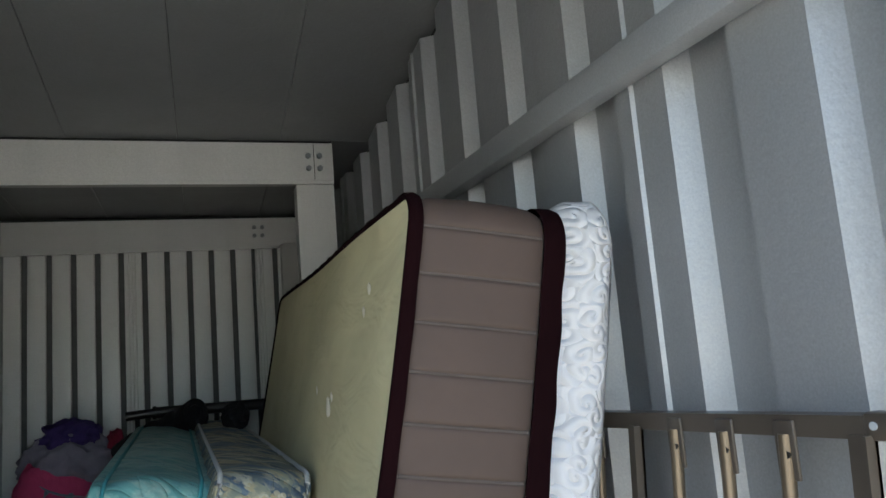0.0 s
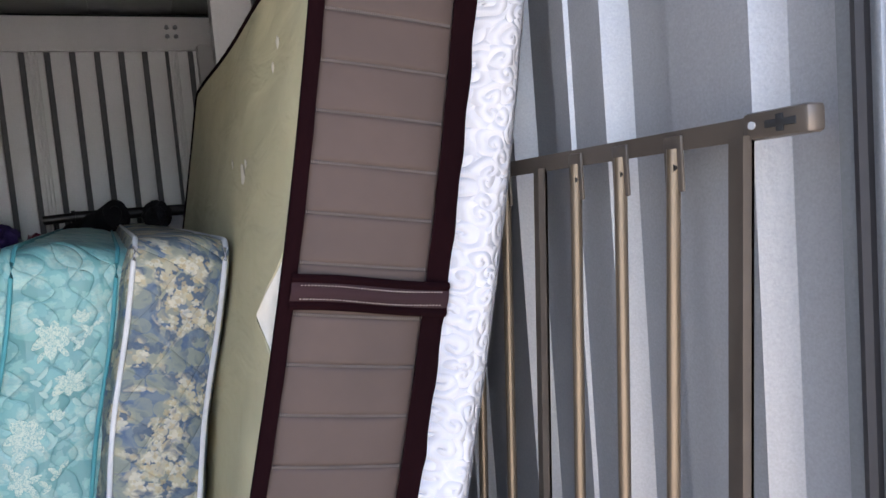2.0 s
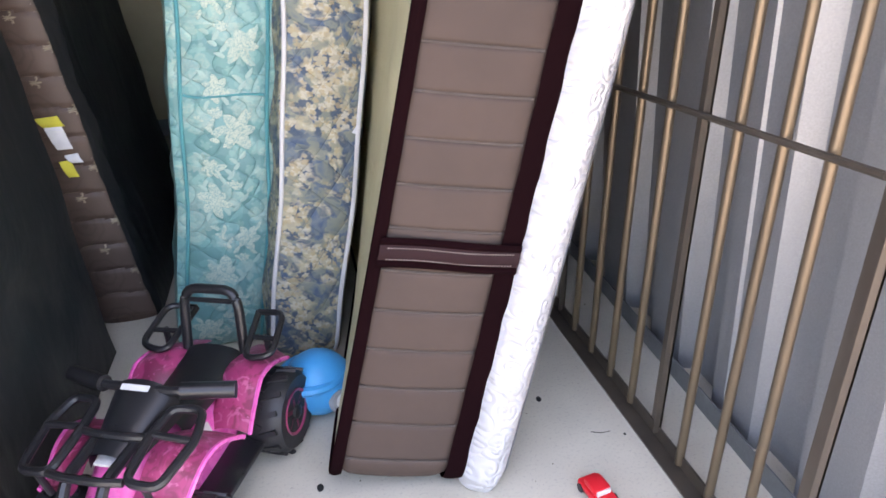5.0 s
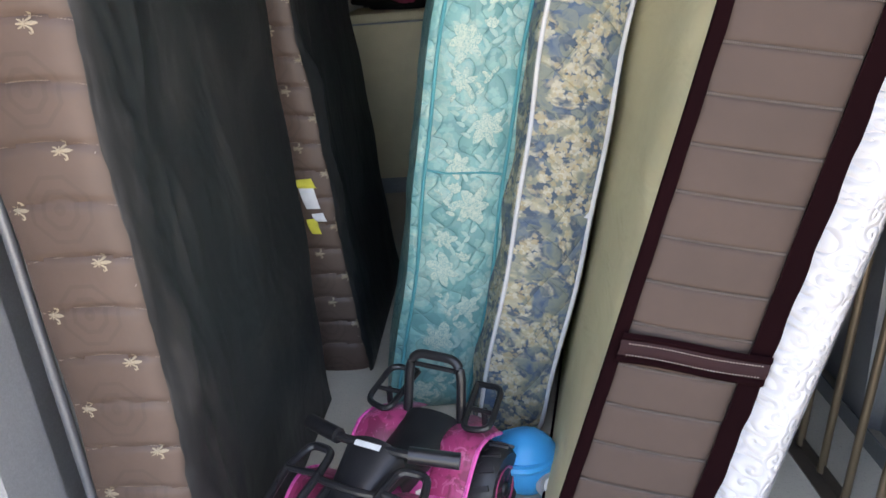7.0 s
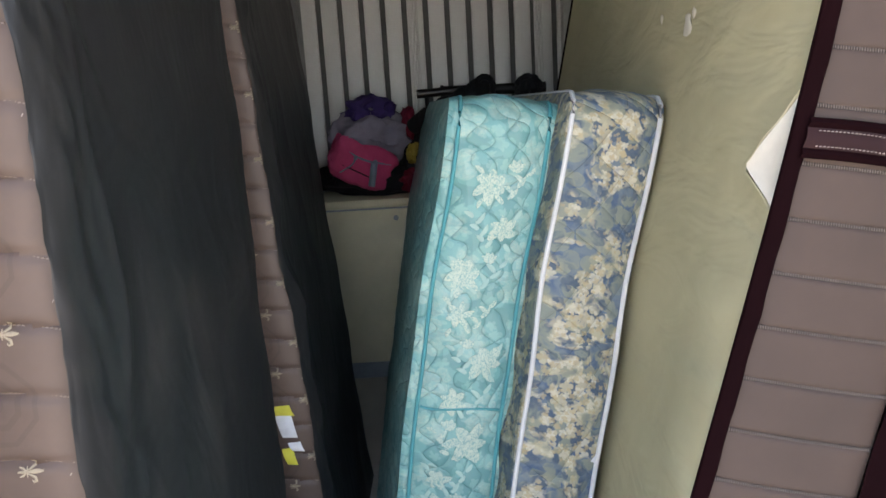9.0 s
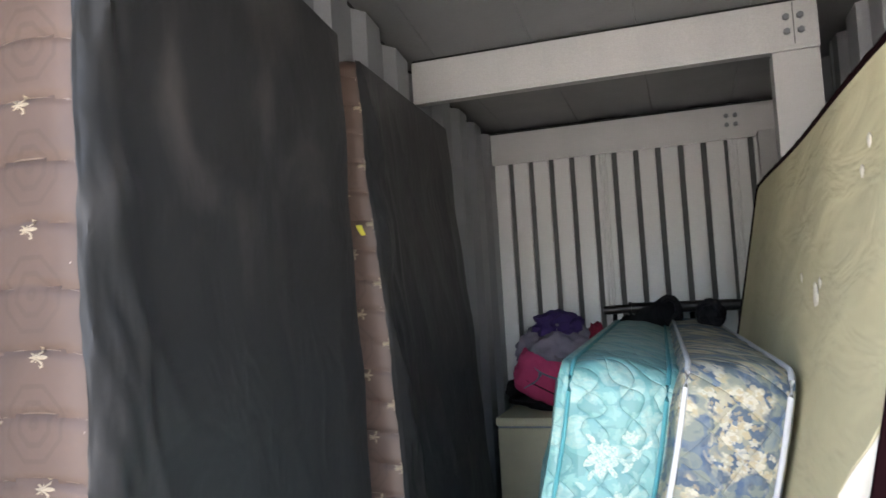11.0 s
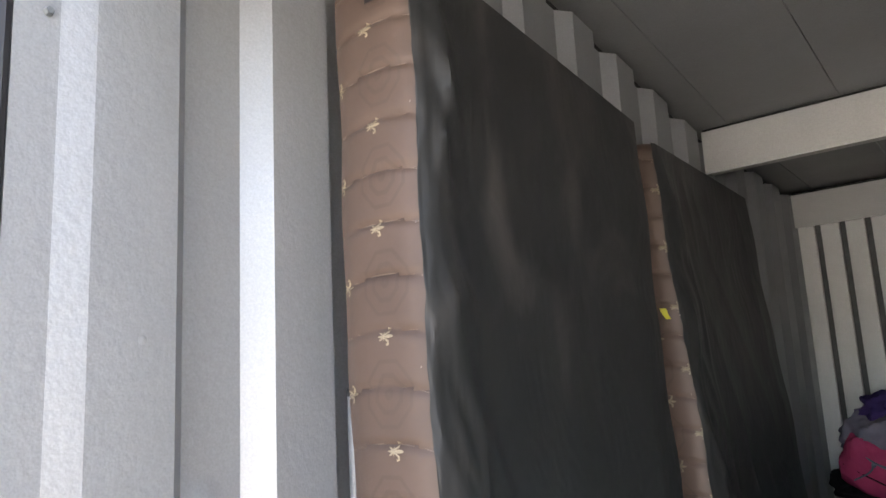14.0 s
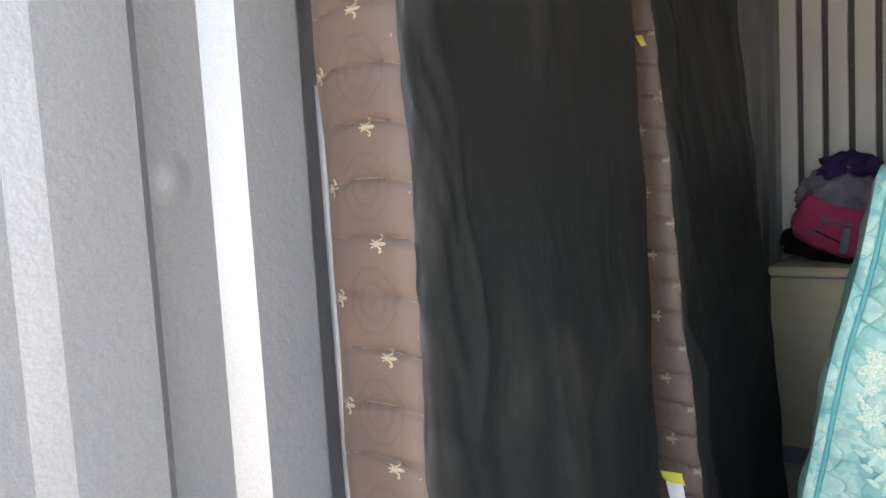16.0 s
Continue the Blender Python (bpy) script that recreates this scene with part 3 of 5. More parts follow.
part("channel", box((0.722, 4.98, 0.0), (0.85, 5.06, 2.18), 0.004), BEAM, rp)
girt = thing("girt_1", "grey steel rail across the ribbed side wall", "beam", kind="structure")
bm = box((XR - 0.045, 1.62, 1.944), (XR - 0.001, 3.85, 2.004), 0.006)
part("rail", sheared(bm), WALL, girt)

# front: door posts, header, roller door
front = thing("door_frame", "galvanised steel door posts with black rubber guides", "door frame", kind="structure")
PL, PR = 1.424, 1.540        # front faces of the two door posts
for x0, x1, gx, p in ((XL - 0.10, XL - 0.012, XL - 0.012, PL), (XR + 0.012, XR + 0.10, XR + 0.012, PR)):
    s = 1 if gx < 0 else -1
    part("door_post", box((x0, p, 0.0), (x1, p + 0.040, 2.86), 0.004), JAMB, front)
    a, b = sorted((gx, gx + s * 0.014))
    part("post_lip", box((a, p + 0.014, 0.0), (b, p + 0.024, 2.12), 0.003), JAMB, front)
    part("rubber_guide", tube([(gx - s * 0.002, p + 0.046, 0.0), (gx - s * 0.002, p + 0.046, 2.14)], 0.011, 8), RUBBER, front)
    part("guide_fold", tube([(gx - s * 0.010, p + 0.060, 0.0), (gx - s * 0.010, p + 0.060, 2.14)], 0.009, 8), RUBBER, front)
    part("guide_channel", box((min(gx - s * 0.03, gx), p + 0.040, 0.0), (max(gx - s * 0.03, gx), p + 0.075, 2.14)), JAMB, front)
part("header", box((XL - 0.10, PR - 0.01, 2.27), (XR + 0.10, PR + 0.02, 2.86), 0.004), BEAM, front)
for x0, x1 in ((-4.0, XL - 0.10), (XR + 0.10, 4.4)):
    part("facade_sheet", box((x0, PR + 0.005, -0.02), (x1, PR + 0.02, 3.05), 0.002), WALL, front)
part("facade_top", box((-4.0, PR + 0.002, 2.86), (4.4, PR + 0.02, 3.05)), WALL, front)

door = thing("roller_door", "rolled-up blue ribbed steel door above the opening", "roller door")
CY, CZ, RD = 1.735, 2.455, 0.165


def coil(u, v):
    a = u * 2 * math.pi
    r = RD + 0.010 * (1 if math.sin(a * 12) > 0.2 else -0.4)
    return Vector((XL + 0.03 + v * (XR - XL - 0.06), CY + r * math.cos(a), CZ + r * math.sin(a)))


part("curtain", sheet(coil, 144, 6), CURTAIN, door, "blue painted ribbed curtain")
for x in (XL + 0.028, XR - 0.028):
    bm = bmesh.new()
    bmesh.ops.create_cone(bm, cap_ends=True, segments=40, radius1=RD * 0.97, radius2=RD * 0.97, depth=0.012, matrix=pose(x, CY, CZ, 0, 90))
    part("end_wheel", bm, RUBBER, door)
    part("axle_stub", tube([(x - 0.03, CY, CZ), (x + 0.03, CY, CZ)], 0.02, 10), JAMB, door)
part("bottom_bar", tube([(XL + 0.0, 1.447, 2.205), (XR - 0.0, 1.447, 2.205)], 0.026, 14), PIPE, door, "dirty cream tubular bottom bar")
part("bar_flange", box((XL, 1.437, 2.225), (XR, 1.457, 2.265), 0.003), JAMB, door)
part("end_cap", tube([(XL - 0.01, 1.447, 2.205), (XL + 0.004, 1.447, 2.205)], 0.029, 12), DARKMETAL, door)

random.seed(4)
nest = thing("dry_grass", "dry straw and lint caught on the door bar", "debris", kind="stuff")
bm = bmesh.new()
for cx, w, k in ((-0.545, 0.015, 4), (-0.49, 0.015, 4), (-0.40, 0.025, 7), (-0.33, 0.03, 6), (-0.26, 0.025, 5), (-0.15, 0.03, 5)):
    for i in range(k):
        p = Vector((cx + random.gauss(0, w), 1.447 + random.gauss(0, 0.016), 2.205 - 0.026 - random.random() * 0.004))
        q = p + Vector((random.gauss(0, 0.02), random.gauss(0, 0.016), -abs(random.gauss(0.012, 0.016))))
        mid = (p + q) / 2 + Vector((random.gauss(0, 0.006), random.gauss(0, 0.006), 0.004))
        add_tube(bm, [p, mid, q], lambda t: 0.0024 * (1 - t) + 0.0008, 4)
part("straw", bm, STRAW, nest)
bm = bmesh.new()
for cx, y in ((-0.545, 1.455), (-0.50, 1.45)):
    p = Vector((cx, y, 2.178))
    for i in range(5):
        q = p + Vector((random.gauss(0, 0.006), random.gauss(0, 0.006), -0.012))
        add_tube(bm, [p, q], 0.0004 + (0.0022 if i == 3 else 0.0003), 5)
        p = q
part("lint", bm, WEB, nest)


# ---- the brown and white mattress ----
def big_lean(z):
    return 0.174 + 0.3305 * z - 0.0425 * z * z


def make_big_mattress():
    th = thing("pillow_top_mattress", "taupe and white pillow-top mattress on its side with torn cream underside", "mattress", at=(0, 0, 0))
    y0, y1, z1, rad = 2.070, 3.84, 1.722, 0.052
    ring = outline(y0, y1, 0.0, z1, rad, 0.0022)
    tilt, full = 0.17, 0.330

    def place(t, y, z):
        # the slab leans as one: its lower edge away from the wall is off the floor, with a soft sag
        zb = z + tilt * full
        sag = 0.004 * math.sin(y * 5 + z * 3)
        return Vector((big_lean(zb) + t + sag - 0.017 * (y - y0) + 0.17 * max(0.0, 1.0 - zb) * min(0.8, y - y0), y + 0.068 * math.sin(min(1.57, 1.5 * z)) - 0.13 * t, zb - tilt * t))

    pitch = 0.0735
    ends = [p for p in ring if p[2] < -0.999]
    phase = min(ends, key=lambda p: abs(p[1] - 1.684))[4]

    def channels(s, z, u):
        s = s - phase
        e = min(1.0, 8 * u, 8 * (1 - u))
        d = abs((s / pitch + 0.5) % 1.0 - 0.5) * pitch
        return 0.0065 * (1 - math.exp(-d / 0.0026)) * e ** 0.5 + 0.004 * math.sin(math.pi * u)

    def ticking(y, z):
        # broad sag, and short creases that run in from the tape
        crease = max(0.0, noise.noise(Vector((y * 2.5, z * 13 + 0.8 * y, 2.0)))) * math.exp(-(y - y0) / 0.20)
        return 0.006 * math.sin(y * 9 + 2 * z) * math.sin(z * 7 + y) + 0.016 * crease + 0.003 * noise.noise(Vector((y * 4, z * 7, 5.0)))

    part("border", band(ring, place, 0.019, 0.214, channels, 12), TAUPE, th, "taupe quilted border fabric in stitched channels")
    part("underside", face_panel(ring, place, 0.004, -0.006, -1, ticking), CREAM, th, "cream ticking with tears and dimples")

    def tape(s, z, u):
        return 0.009 + 0.003 * math.sin(math.pi * u) + 0.0015 * math.sin(s * 55) + 0.002 * noise.noise(Vector((s * 30, u * 3, 1.0)))

    part("edge_tape", band(ring, place, 0.0, 0.021, tape, 3), MAROON, th, "dark maroon edge tape")
    part("edge_tape", band(ring, place, 0.211, 0.247, tape, 4), MAROON, th, "dark maroon edge tape")
    part("welt", ring_tube(ring, place, 0.003, 0.005, 0.004), MAROON, th)

    def pillow(s, z, u):
        puff = 0.030 * math.sin(math.pi * min(1.0, u * 1.0)) ** 0.6 - 0.03 * max(0.0, u - 0.6) ** 2 * 4
        lump = 0.0045 * math.sin(s * 34 + 3 * u) * math.sin(s * 13 + 9 * u)
        return 0.004 + puff + lump * math.sin(math.pi * u)

    part("pillow_top", band(ring, place, 0.243, 0.330, pillow, 14), QUILT, th, "white quilted pillow top with raised scrolls")
    part("sleep_surface", face_panel(ring, place, 0.328, 0.012, 1), QUILT, th)
    # two grab straps across the border
    for zc in (1.190, 0.458):
        for dz, hh, mat, nm in ((0.0, 0.0135, STRAP, "grab_strap"), (0.0195, 0.0065, MAROON, "strap_binding"), (-0.0195, 0.0065, MAROON, "strap_binding")):
            part(nm, sheet(lambda u, v: place(0.012 + 0.232 * u, y0 - 0.018 - 0.004 * math.sin(math.pi * v), zc + dz + (v - 0.5) * 2 * hh + 0.0015 * math.sin(u * 6)), 10, 4), mat, th)
        bm = bmesh.new()
        for sgn in (-1, 1):
            for i in range(44):
                t = 0.026 + 0.205 * i / 43
                p = place(t, y0 - 0.0225, zc + sgn * 0.0098 + 0.0015 * math.sin((t - 0.018) / 0.188 * 6))
                add_box(bm, (p.x - 0.0012, p.y - 0.0006, p.z - 0.0006), (p.x + 0.0012, p.y + 0.001, p.z + 0.0006))
        tagged(part("strap_stitching", bm, PALETHREAD, th, smooth=False), kind="stuff")
    # a dark strip painting the sunk seam's shade, with a ladder of short stitches along each channel of the end that
    # shows
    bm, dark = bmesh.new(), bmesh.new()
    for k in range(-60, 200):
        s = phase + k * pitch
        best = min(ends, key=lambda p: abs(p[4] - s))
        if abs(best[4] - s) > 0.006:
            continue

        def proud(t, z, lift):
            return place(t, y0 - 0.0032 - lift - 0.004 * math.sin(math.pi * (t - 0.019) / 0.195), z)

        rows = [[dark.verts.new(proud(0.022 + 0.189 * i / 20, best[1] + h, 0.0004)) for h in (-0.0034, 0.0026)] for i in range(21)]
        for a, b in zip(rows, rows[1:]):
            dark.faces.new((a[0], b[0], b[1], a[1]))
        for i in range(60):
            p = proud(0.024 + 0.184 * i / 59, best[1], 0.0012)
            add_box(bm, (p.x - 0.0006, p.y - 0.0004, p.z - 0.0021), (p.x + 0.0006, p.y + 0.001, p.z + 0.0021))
    part("seam_shade", dark, SEAMDARK, th, smooth=False)
    tagged(part("seam_stitching", bm, THREAD, th, smooth=False), kind="stuff")
    # the tear: a flap of ticking folded back from a pale hole
    tz = 1.140
    cy, hy = (y0 + y1) / 2, (y1 - y0) / 2

    def on_face(lift, y, z):
        k = min(1.0, max(abs(y - cy) / hy, abs(z - z1 / 2) / (z1 / 2)))
        wave = ticking(y, z) * min(1, (1 - k) * 12)
        return place(0.004 + 0.006 * (1 - k ** 6) - wave - lift, y, z)


    def hole(u, v):
        w = min(v / 0.68, (1 - v) / 0.32)
        return on_face(0.0014 + 0.020 * u * u * w, y0 + 0.001 + 0.070 * u * w, tz + 0.105 - 0.15 * v)

    part("tear", sheet(hole, 6, 12), FOAM, th, "pale foam showing through a tear")

    def lip(u, v):
        w = min(v / 0.68, (1 - v) / 0.32)
        return on_face(0.0016 + 0.021 * w * math.cos(1.4 * u) + 0.003 * math.sin(math.pi * u), y0 + 0.001 + 0.070 * w + 0.022 * (u - 0.1) * w + 0.002 * math.sin(v * 19), tz + 0.108 - 0.156 * v)

    part("torn_edge", sheet(lip, 5, 14), CREAM, th)
    for y, z, r in ((2.57, 1.377, 0.022), (2.55, 1.40, 0.010), (2.75, 1.41, 0.010), (2.33, 1.60, 0.012), (2.35, 1.56, 0.010), (3.1, 1.15, 0.012)):
        bm = bmesh.new()
        bmesh.ops.create_uvsphere(bm, u_segments=10, v_segments=6, radius=r)
        c = on_face(0.0005, y, z)
        for v in bm.verts:
            v.co = Vector((c.x + v.co.x * 0.18, c.y + v.co.y * (1 + 0.4 * math.sin(v.co.z * 400)), c.z + v.co.z * 1.2))
        part("tuft_scar", bm, FOAM, th)
    return th


make_big_mattress()


# ---- the two thin mattresses ----
def make_thin_mattress(name, label, x0, slope, width, y0, y1, top, cloth_mat, pipe_mat, edge, plate, pinch=0.0, lean=0.0):
    th = thing(name, label, "mattress", "thin mattresses on their sides")
    ring = outline(y0, y1, 0.0, top, 0.055, 0.014)

    def place(t, y, z):
        t *= 1 - pinch * (1 - min(1.0, z / top))
        wob = 0.005 * math.sin(z * 7 + y0 * 9) + 0.002 * math.sin(z * 17 + 1)
        return Vector((x0 + slope * z + t + wob - 0.033 * (y - y0), y + lean * z, z - 0.12 * t * min(1.0, 4 * z)))

    def puff(s, z, u):
        return 0.012 * math.sin(math.pi * min(1.0, max(0.0, u))) ** 0.7 + 0.002 * math.sin(s * 40 + u * 7) + 0.002 * math.sin(s * 23 - u * 9)

    part("border", band(ring, place, edge, width - edge, puff, 10), cloth_mat, th)
    part("sleep_surface", face_panel(ring, place, 0.0, 0.030, -1, lambda y, z: 0.007 * math.sin(y * 30) * math.sin(z * 30)), cloth_mat, th)
    part("sleep_surface", face_panel(ring, place, width, 0.030, 1, lambda y, z: 0.007 * math.sin(y * 30) * math.sin(z * 30)), cloth_mat, th)
    for t in (edge, width - edge):
        part("piping", ring_tube(ring, place, t, plate, 0.004), pipe_mat, th)
    for t0, t1 in ((0.0, edge), (width - edge, width)):
        part("shoulder", band(ring, place, t0, t1, lambda s, z, u: 0.004 * math.sin(math.pi * u), 3), cloth_mat, th)

    def skin(t, z, lift):
        """A point on the end that shows, lift proud of the cloth."""
        u = (t - edge) / (width - 2 * edge)
        s = ends[0][4] + (z - ends[0][1]) * (ends[-1][4] - ends[0][4]) / (ends[-1][1] - ends[0][1])
        return place(t, y0 - puff(s, z, u) - lift, z)

    ends = [p for p in ring if p[2] < -0.999]
    return th, skin


def blades(bm, skin, strokes):
    """Pointed petals or leaves: each a root, an angle, a length and a width."""
    for t, z, ang, ln, w in strokes:
        rows = []
        for i in range(6):
            f = i / 5
            a = ang + 0.35 * (f - 0.5)
            ww = w * math.sin(math.pi * (0.12 + 0.86 * f)) ** 0.6
            ct, cz = t + math.cos(a) * ln * f, z + math.sin(a) * ln * f
            nt, nz_ = -math.sin(a) * ww, math.cos(a) * ww
            rows.append([bm.verts.new(skin(ct + k * nt, cz + k * nz_, 0.0012 if k else 0.0022)) for k in (-1, 0, 1)])
        for a, b in zip(rows, rows[1:]):
            bm.faces.new((a[0], b[0], b[1], a[1]))
            bm.faces.new((a[1], b[1], b[2], a[2]))


def sprigs(th, skin, top, width):
    """Woven flowers and leaf sprays that climb the end of the teal mattress."""
    rnd = random.Random(21)
    z, k = 0.07, 0
    while z < top - 0.06:
        t = width * ((0.36, 0.62, 0.44, 0.66, 0.38)[k % 5]) + rnd.uniform(-0.006, 0.006)
        big = (1.0, 0.7, 1.15, 0.8)[k % 4]
        turn = rnd.uniform(0, 1)
        bm = bmesh.new()
        blades(bm, skin, [(t + 0.005 * math.cos(turn + j * 1.047), z + 0.005 * math.sin(turn + j * 1.047), turn + j * 1.047 - 0.1, 0.036 * big * rnd.uniform(0.65, 1.25), 0.0115 * big * rnd.uniform(0.8, 1.2)) for j in range(6)])
        if k % 2 == 0:
            # a closed bud and a half-open flower beside the full one
            bt = min(width - 0.05, max(0.05, t + (0.045 if t < width / 2 else -0.045)))
            blades(bm, skin, [(bt, z + 0.03, 0.6 + j * 0.55, 0.024 * rnd.uniform(0.8, 1.1), 0.006) for j in range(4)])
        blades(bm, skin, [(t, z, turn + 0.5 + j * 1.26, 0.013 * big, 0.006 * big) for j in range(5)])
        part("woven_flower", bm, WOVEN, th)
        side = 1 if t < width / 2 else -1
        bm = bmesh.new()
        st = []
        for j in range(6):
            bt, bz = t + side * (0.030 + 0.008 * j) * min(1.0, 0.7 + big * 0.3), z + 0.012 + 0.012 * j - 0.05
            bt = min(width - 0.045, max(0.045, bt))
            st.append((bt, bz, 1.57 - side * (0.9 if j % 2 else -0.6) + rnd.uniform(-0.2, 0.2), 0.024 * rnd.uniform(0.8, 1.2), 0.0052))
        st += [(t - side * 0.02, z + 0.022, 1.57 + side * 0.7, 0.024, 0.005), (t - side * 0.012, z - 0.03, -1.57 - side * 0.6, 0.022, 0.005)]
        blades(bm, skin, st)
        part("woven_leaves", bm, WOVENLEAF if k % 3 else WOVEN, th)
        z += 0.088 * rnd.uniform(0.9, 1.15) * (0.8 + 0.2 * big)
        k += 1


teal, teal_skin = make_thin_mattress("teal_mattress", "worn teal brocade mattress with cream flowers, standing on its side", -0.172, 0.197, 0.234, 2.675, 4.56, 1.325, TEAL, PIPING_T, 0.024, 0.0045, 0.0, 0.02)
sprigs(teal, teal_skin, 1.30, 0.234)
part("border_seam", tube([teal_skin(0.030 + 0.174 * k / 12, 0.668 - 0.004 * math.sin(k * 0.5), 0.0005) for k in range(13)], 0.0028, 6), PIPING_T, teal, "dark teal seam across the border")
flor, flor_skin = make_thin_mattress("floral_mattress", "blue and beige floral mattress with white piping on its side", 0.063, 0.201, 0.190, 2.553, 4.50, 1.32, FLORAL, PIPING_W, 0.008, 0.0052, 0.10, 0.062)

bm = bmesh.new()
bm.faces.new([bm.verts.new(flor_skin(t, z, 0.004)) for t, z in ((0.166, 0.583), (0.178, 0.600), (0.180, 0.578))])
part("torn_scrap", bm, PAPER, flor, "white scrap of torn lining at the piping", smooth=False)


# ---- box springs ----
def fleur(skin, t, z):
    """A small woven lily lying on the cloth; skin(t, z, lift) gives the surface."""
    bm = bmesh.new()

    def blade(pts, w):
        n = len(pts)
        rows = []
        for i, (x, h) in enumerate(pts):
            ww = w * math.sin(math.pi * (i + 0.45) / (n - 0.1))
            a, b = pts[min(n - 1, i + 1)], pts[max(0, i - 1)]
            d = Vector((a[0] - b[0], a[1] - b[1])).normalized()
            rows.append([bm.verts.new(skin(t + 0.68 * (x - k * d.y * ww), z + 0.68 * (h + k * d.x * ww), 0.0022 if k == 0 else 0.0016)) for k in (-1, 0, 1)])
        for a, b in zip(rows, rows[1:]):
            bm.faces.new((a[0], a[1], b[1], b[0]))
            bm.faces.new((a[1], a[2], b[2], b[1]))

    blade([(-0.004, 0.0), (0.004, 0.0), (0.011, 0.0), (0.017, 0.0), (0.024, 0.0)], 0.0040)
    for s in (-1, 1):
        blade([(-0.004, s * 0.002), (0.003, s * 0.006), (0.009, s * 0.010), (0.010, s * 0.016), (0.005, s * 0.018), (0.003, s * 0.014)], 0.0030)
        blade([(-0.005, s * 0.001), (-0.011, s * 0.006), (-0.017, s * 0.008)], 0.0022)
    blade([(-0.004, 0.0), (-0.012, 0.0), (-0.020, 0.0)], 0.0026)
    blade([(-0.004, -0.009), (-0.0045, 0.0), (-0.004, 0.009)], 0.0020)
    return bm


def make_box_spring(name, label, xr, slope, y0, y1, top, backlean, yaw, twist, bow, rise, seed, first, step, columns, drift):
    """xr: right edge at the floor; the dust cover faces the room."""
    th = thing(name, label, "box spring", "brown box springs")
    ring = outline(y0, y1, 0.0, top, 0.03, 0.0055)
    wid = 0.180

    def place(t, y, z):
        wob = 0.003 * math.sin(z * 9 + seed) + 0.002 * math.sin(z * 23 + seed)
        far = (y - y0) / (y1 - y0)
        t = wid - (wid - t) * (0.93 + 0.035 * z)
        return Vector((xr + slope * z - bow * z * z - wid + t + wob + (yaw + twist * z) * far, y + backlean * z, z * (1 + rise * (1 - far))))

    pitch = step / (1 + rise)
    ends = [p for p in ring if p[2] < -0.999]
    phase = min(ends, key=lambda p: abs(p[1] - first / (1 + rise)))[4]

    def channels(s, z, u):
        line = s - phase + 0.012 * math.sin(u * 3.1)
        d = abs((line / pitch + 0.5) % 1.0 - 0.5) * pitch
        return 0.0095 * (1 - math.exp(-d / 0.0035)) * min(1.0, 6 * u + 0.15, 6 * (1 - u) + 0.15) + 0.006 * math.sin(math.pi * u)

    seams = sorted((p[1] for k in range(-60, 60) for p in [min(ends, key=lambda q: abs(q[4] - phase - k * pitch))] if abs(p[4] - phase - k * pitch) < 0.004), reverse=True)
    BROWN = damask("brown_damask", xr, slope - bow, wid, first - step, 2 * step)
    part("border", band(ring, place, 0.0, wid, channels, 10), BROWN, th, "brown damask border quilted in cross channels")
    part("sleep_side", face_panel(ring, place, 0.0, 0.004, -1), BROWN, th)
    rnd = random.Random(seed)
    ph = [rnd.random() * 6 for _ in range(6)]

    def ridge(p):
        return (1 - abs(noise.noise(p)) * 2) ** 3

    def cover(u, v):
        z = 0.004 + (top - 0.008) * v
        if u < 0.05:
            # the turned hem, folded unevenly over the border's edge
            k = u / 0.05
            ragged = 0.006 + 0.004 * noise.noise(Vector((z * 9, seed, 0.0))) + 0.004 * noise.noise(Vector((z * 31, seed, 3.0)))
            return place(wid + 0.006 - ragged * (1 - k) - 0.004 * k * (1 - k), y0 - 0.0165 + 0.010 * k * k + 0.002 * noise.noise(Vector((z * 24, k * 2, seed))), z)
        u = (u - 0.05) / 0.95
        y = y0 - 0.0065 + (y1 - y0 + 0.003) * u
        rim = min(1.0, 18 * u, 14 * (1 - u), 20 * v, 20 * (1 - v))
        e = 0.006 * ridge(Vector((y * 2.6 + 0.5 * z + seed, z * 0.9, seed)))
        e += 0.012 * ridge(Vector((y * 10 + 1.2 * z, z * 3.2 + seed, 4.1))) * max(0.0, 1 - u / 0.3)
        e += 0.006 * noise.noise(Vector((y * 20, z * 14, seed))) * max(0.0, 1 - u / 0.2)
        e += 0.004 * noise.noise(Vector((y * 5, z * 3, seed * 2.0)))
        # loose roll of cloth round the front edge, crumpled
        k = u / 0.14
        if k < 1:
            roll = math.sin(math.pi * k ** 0.6) * (0.007 + 0.010 * noise.noise(Vector((z * 4.5, seed, 1.0))) + 0.010 * noise.noise(Vector((z * 13 + y * 25, y * 14, seed))))
            e += max(0.0, roll)
        return place(wid + 0.007 + e * rim - 0.012 * rim * math.sin(math.pi * u), y, z)

    part("dust_cover", sheet(cover, 100, 180), BLACK, th, "black non-woven dust cover, creased and dusty")

    bm = bmesh.new()
    for k in range(11):
        z = 0.1 + k * (top - 0.15) / 10 + rnd.uniform(-0.02, 0.02)
        p = place(wid - 0.004 + rnd.uniform(-0.006, 0.004), y0 - 0.019, z)
        add_tube(bm, [p + Vector((-0.001, 0, -0.0015)), p + Vector((0.001, 0, 0.0015))], 0.0006, 5)
    tagged(part("staples", bm, PALETHREAD, th), kind="stuff")
    # pale thread along the channel seams of the end that shows
    bm = bmesh.new()
    for sz in seams:
        for i in range(34):
            u = 0.04 + 0.92 * i / 33
            p = place(wid * u, y0 - 0.006 * math.sin(math.pi * u) - 0.0022, sz + 0.012 * math.sin(u * 3.1))
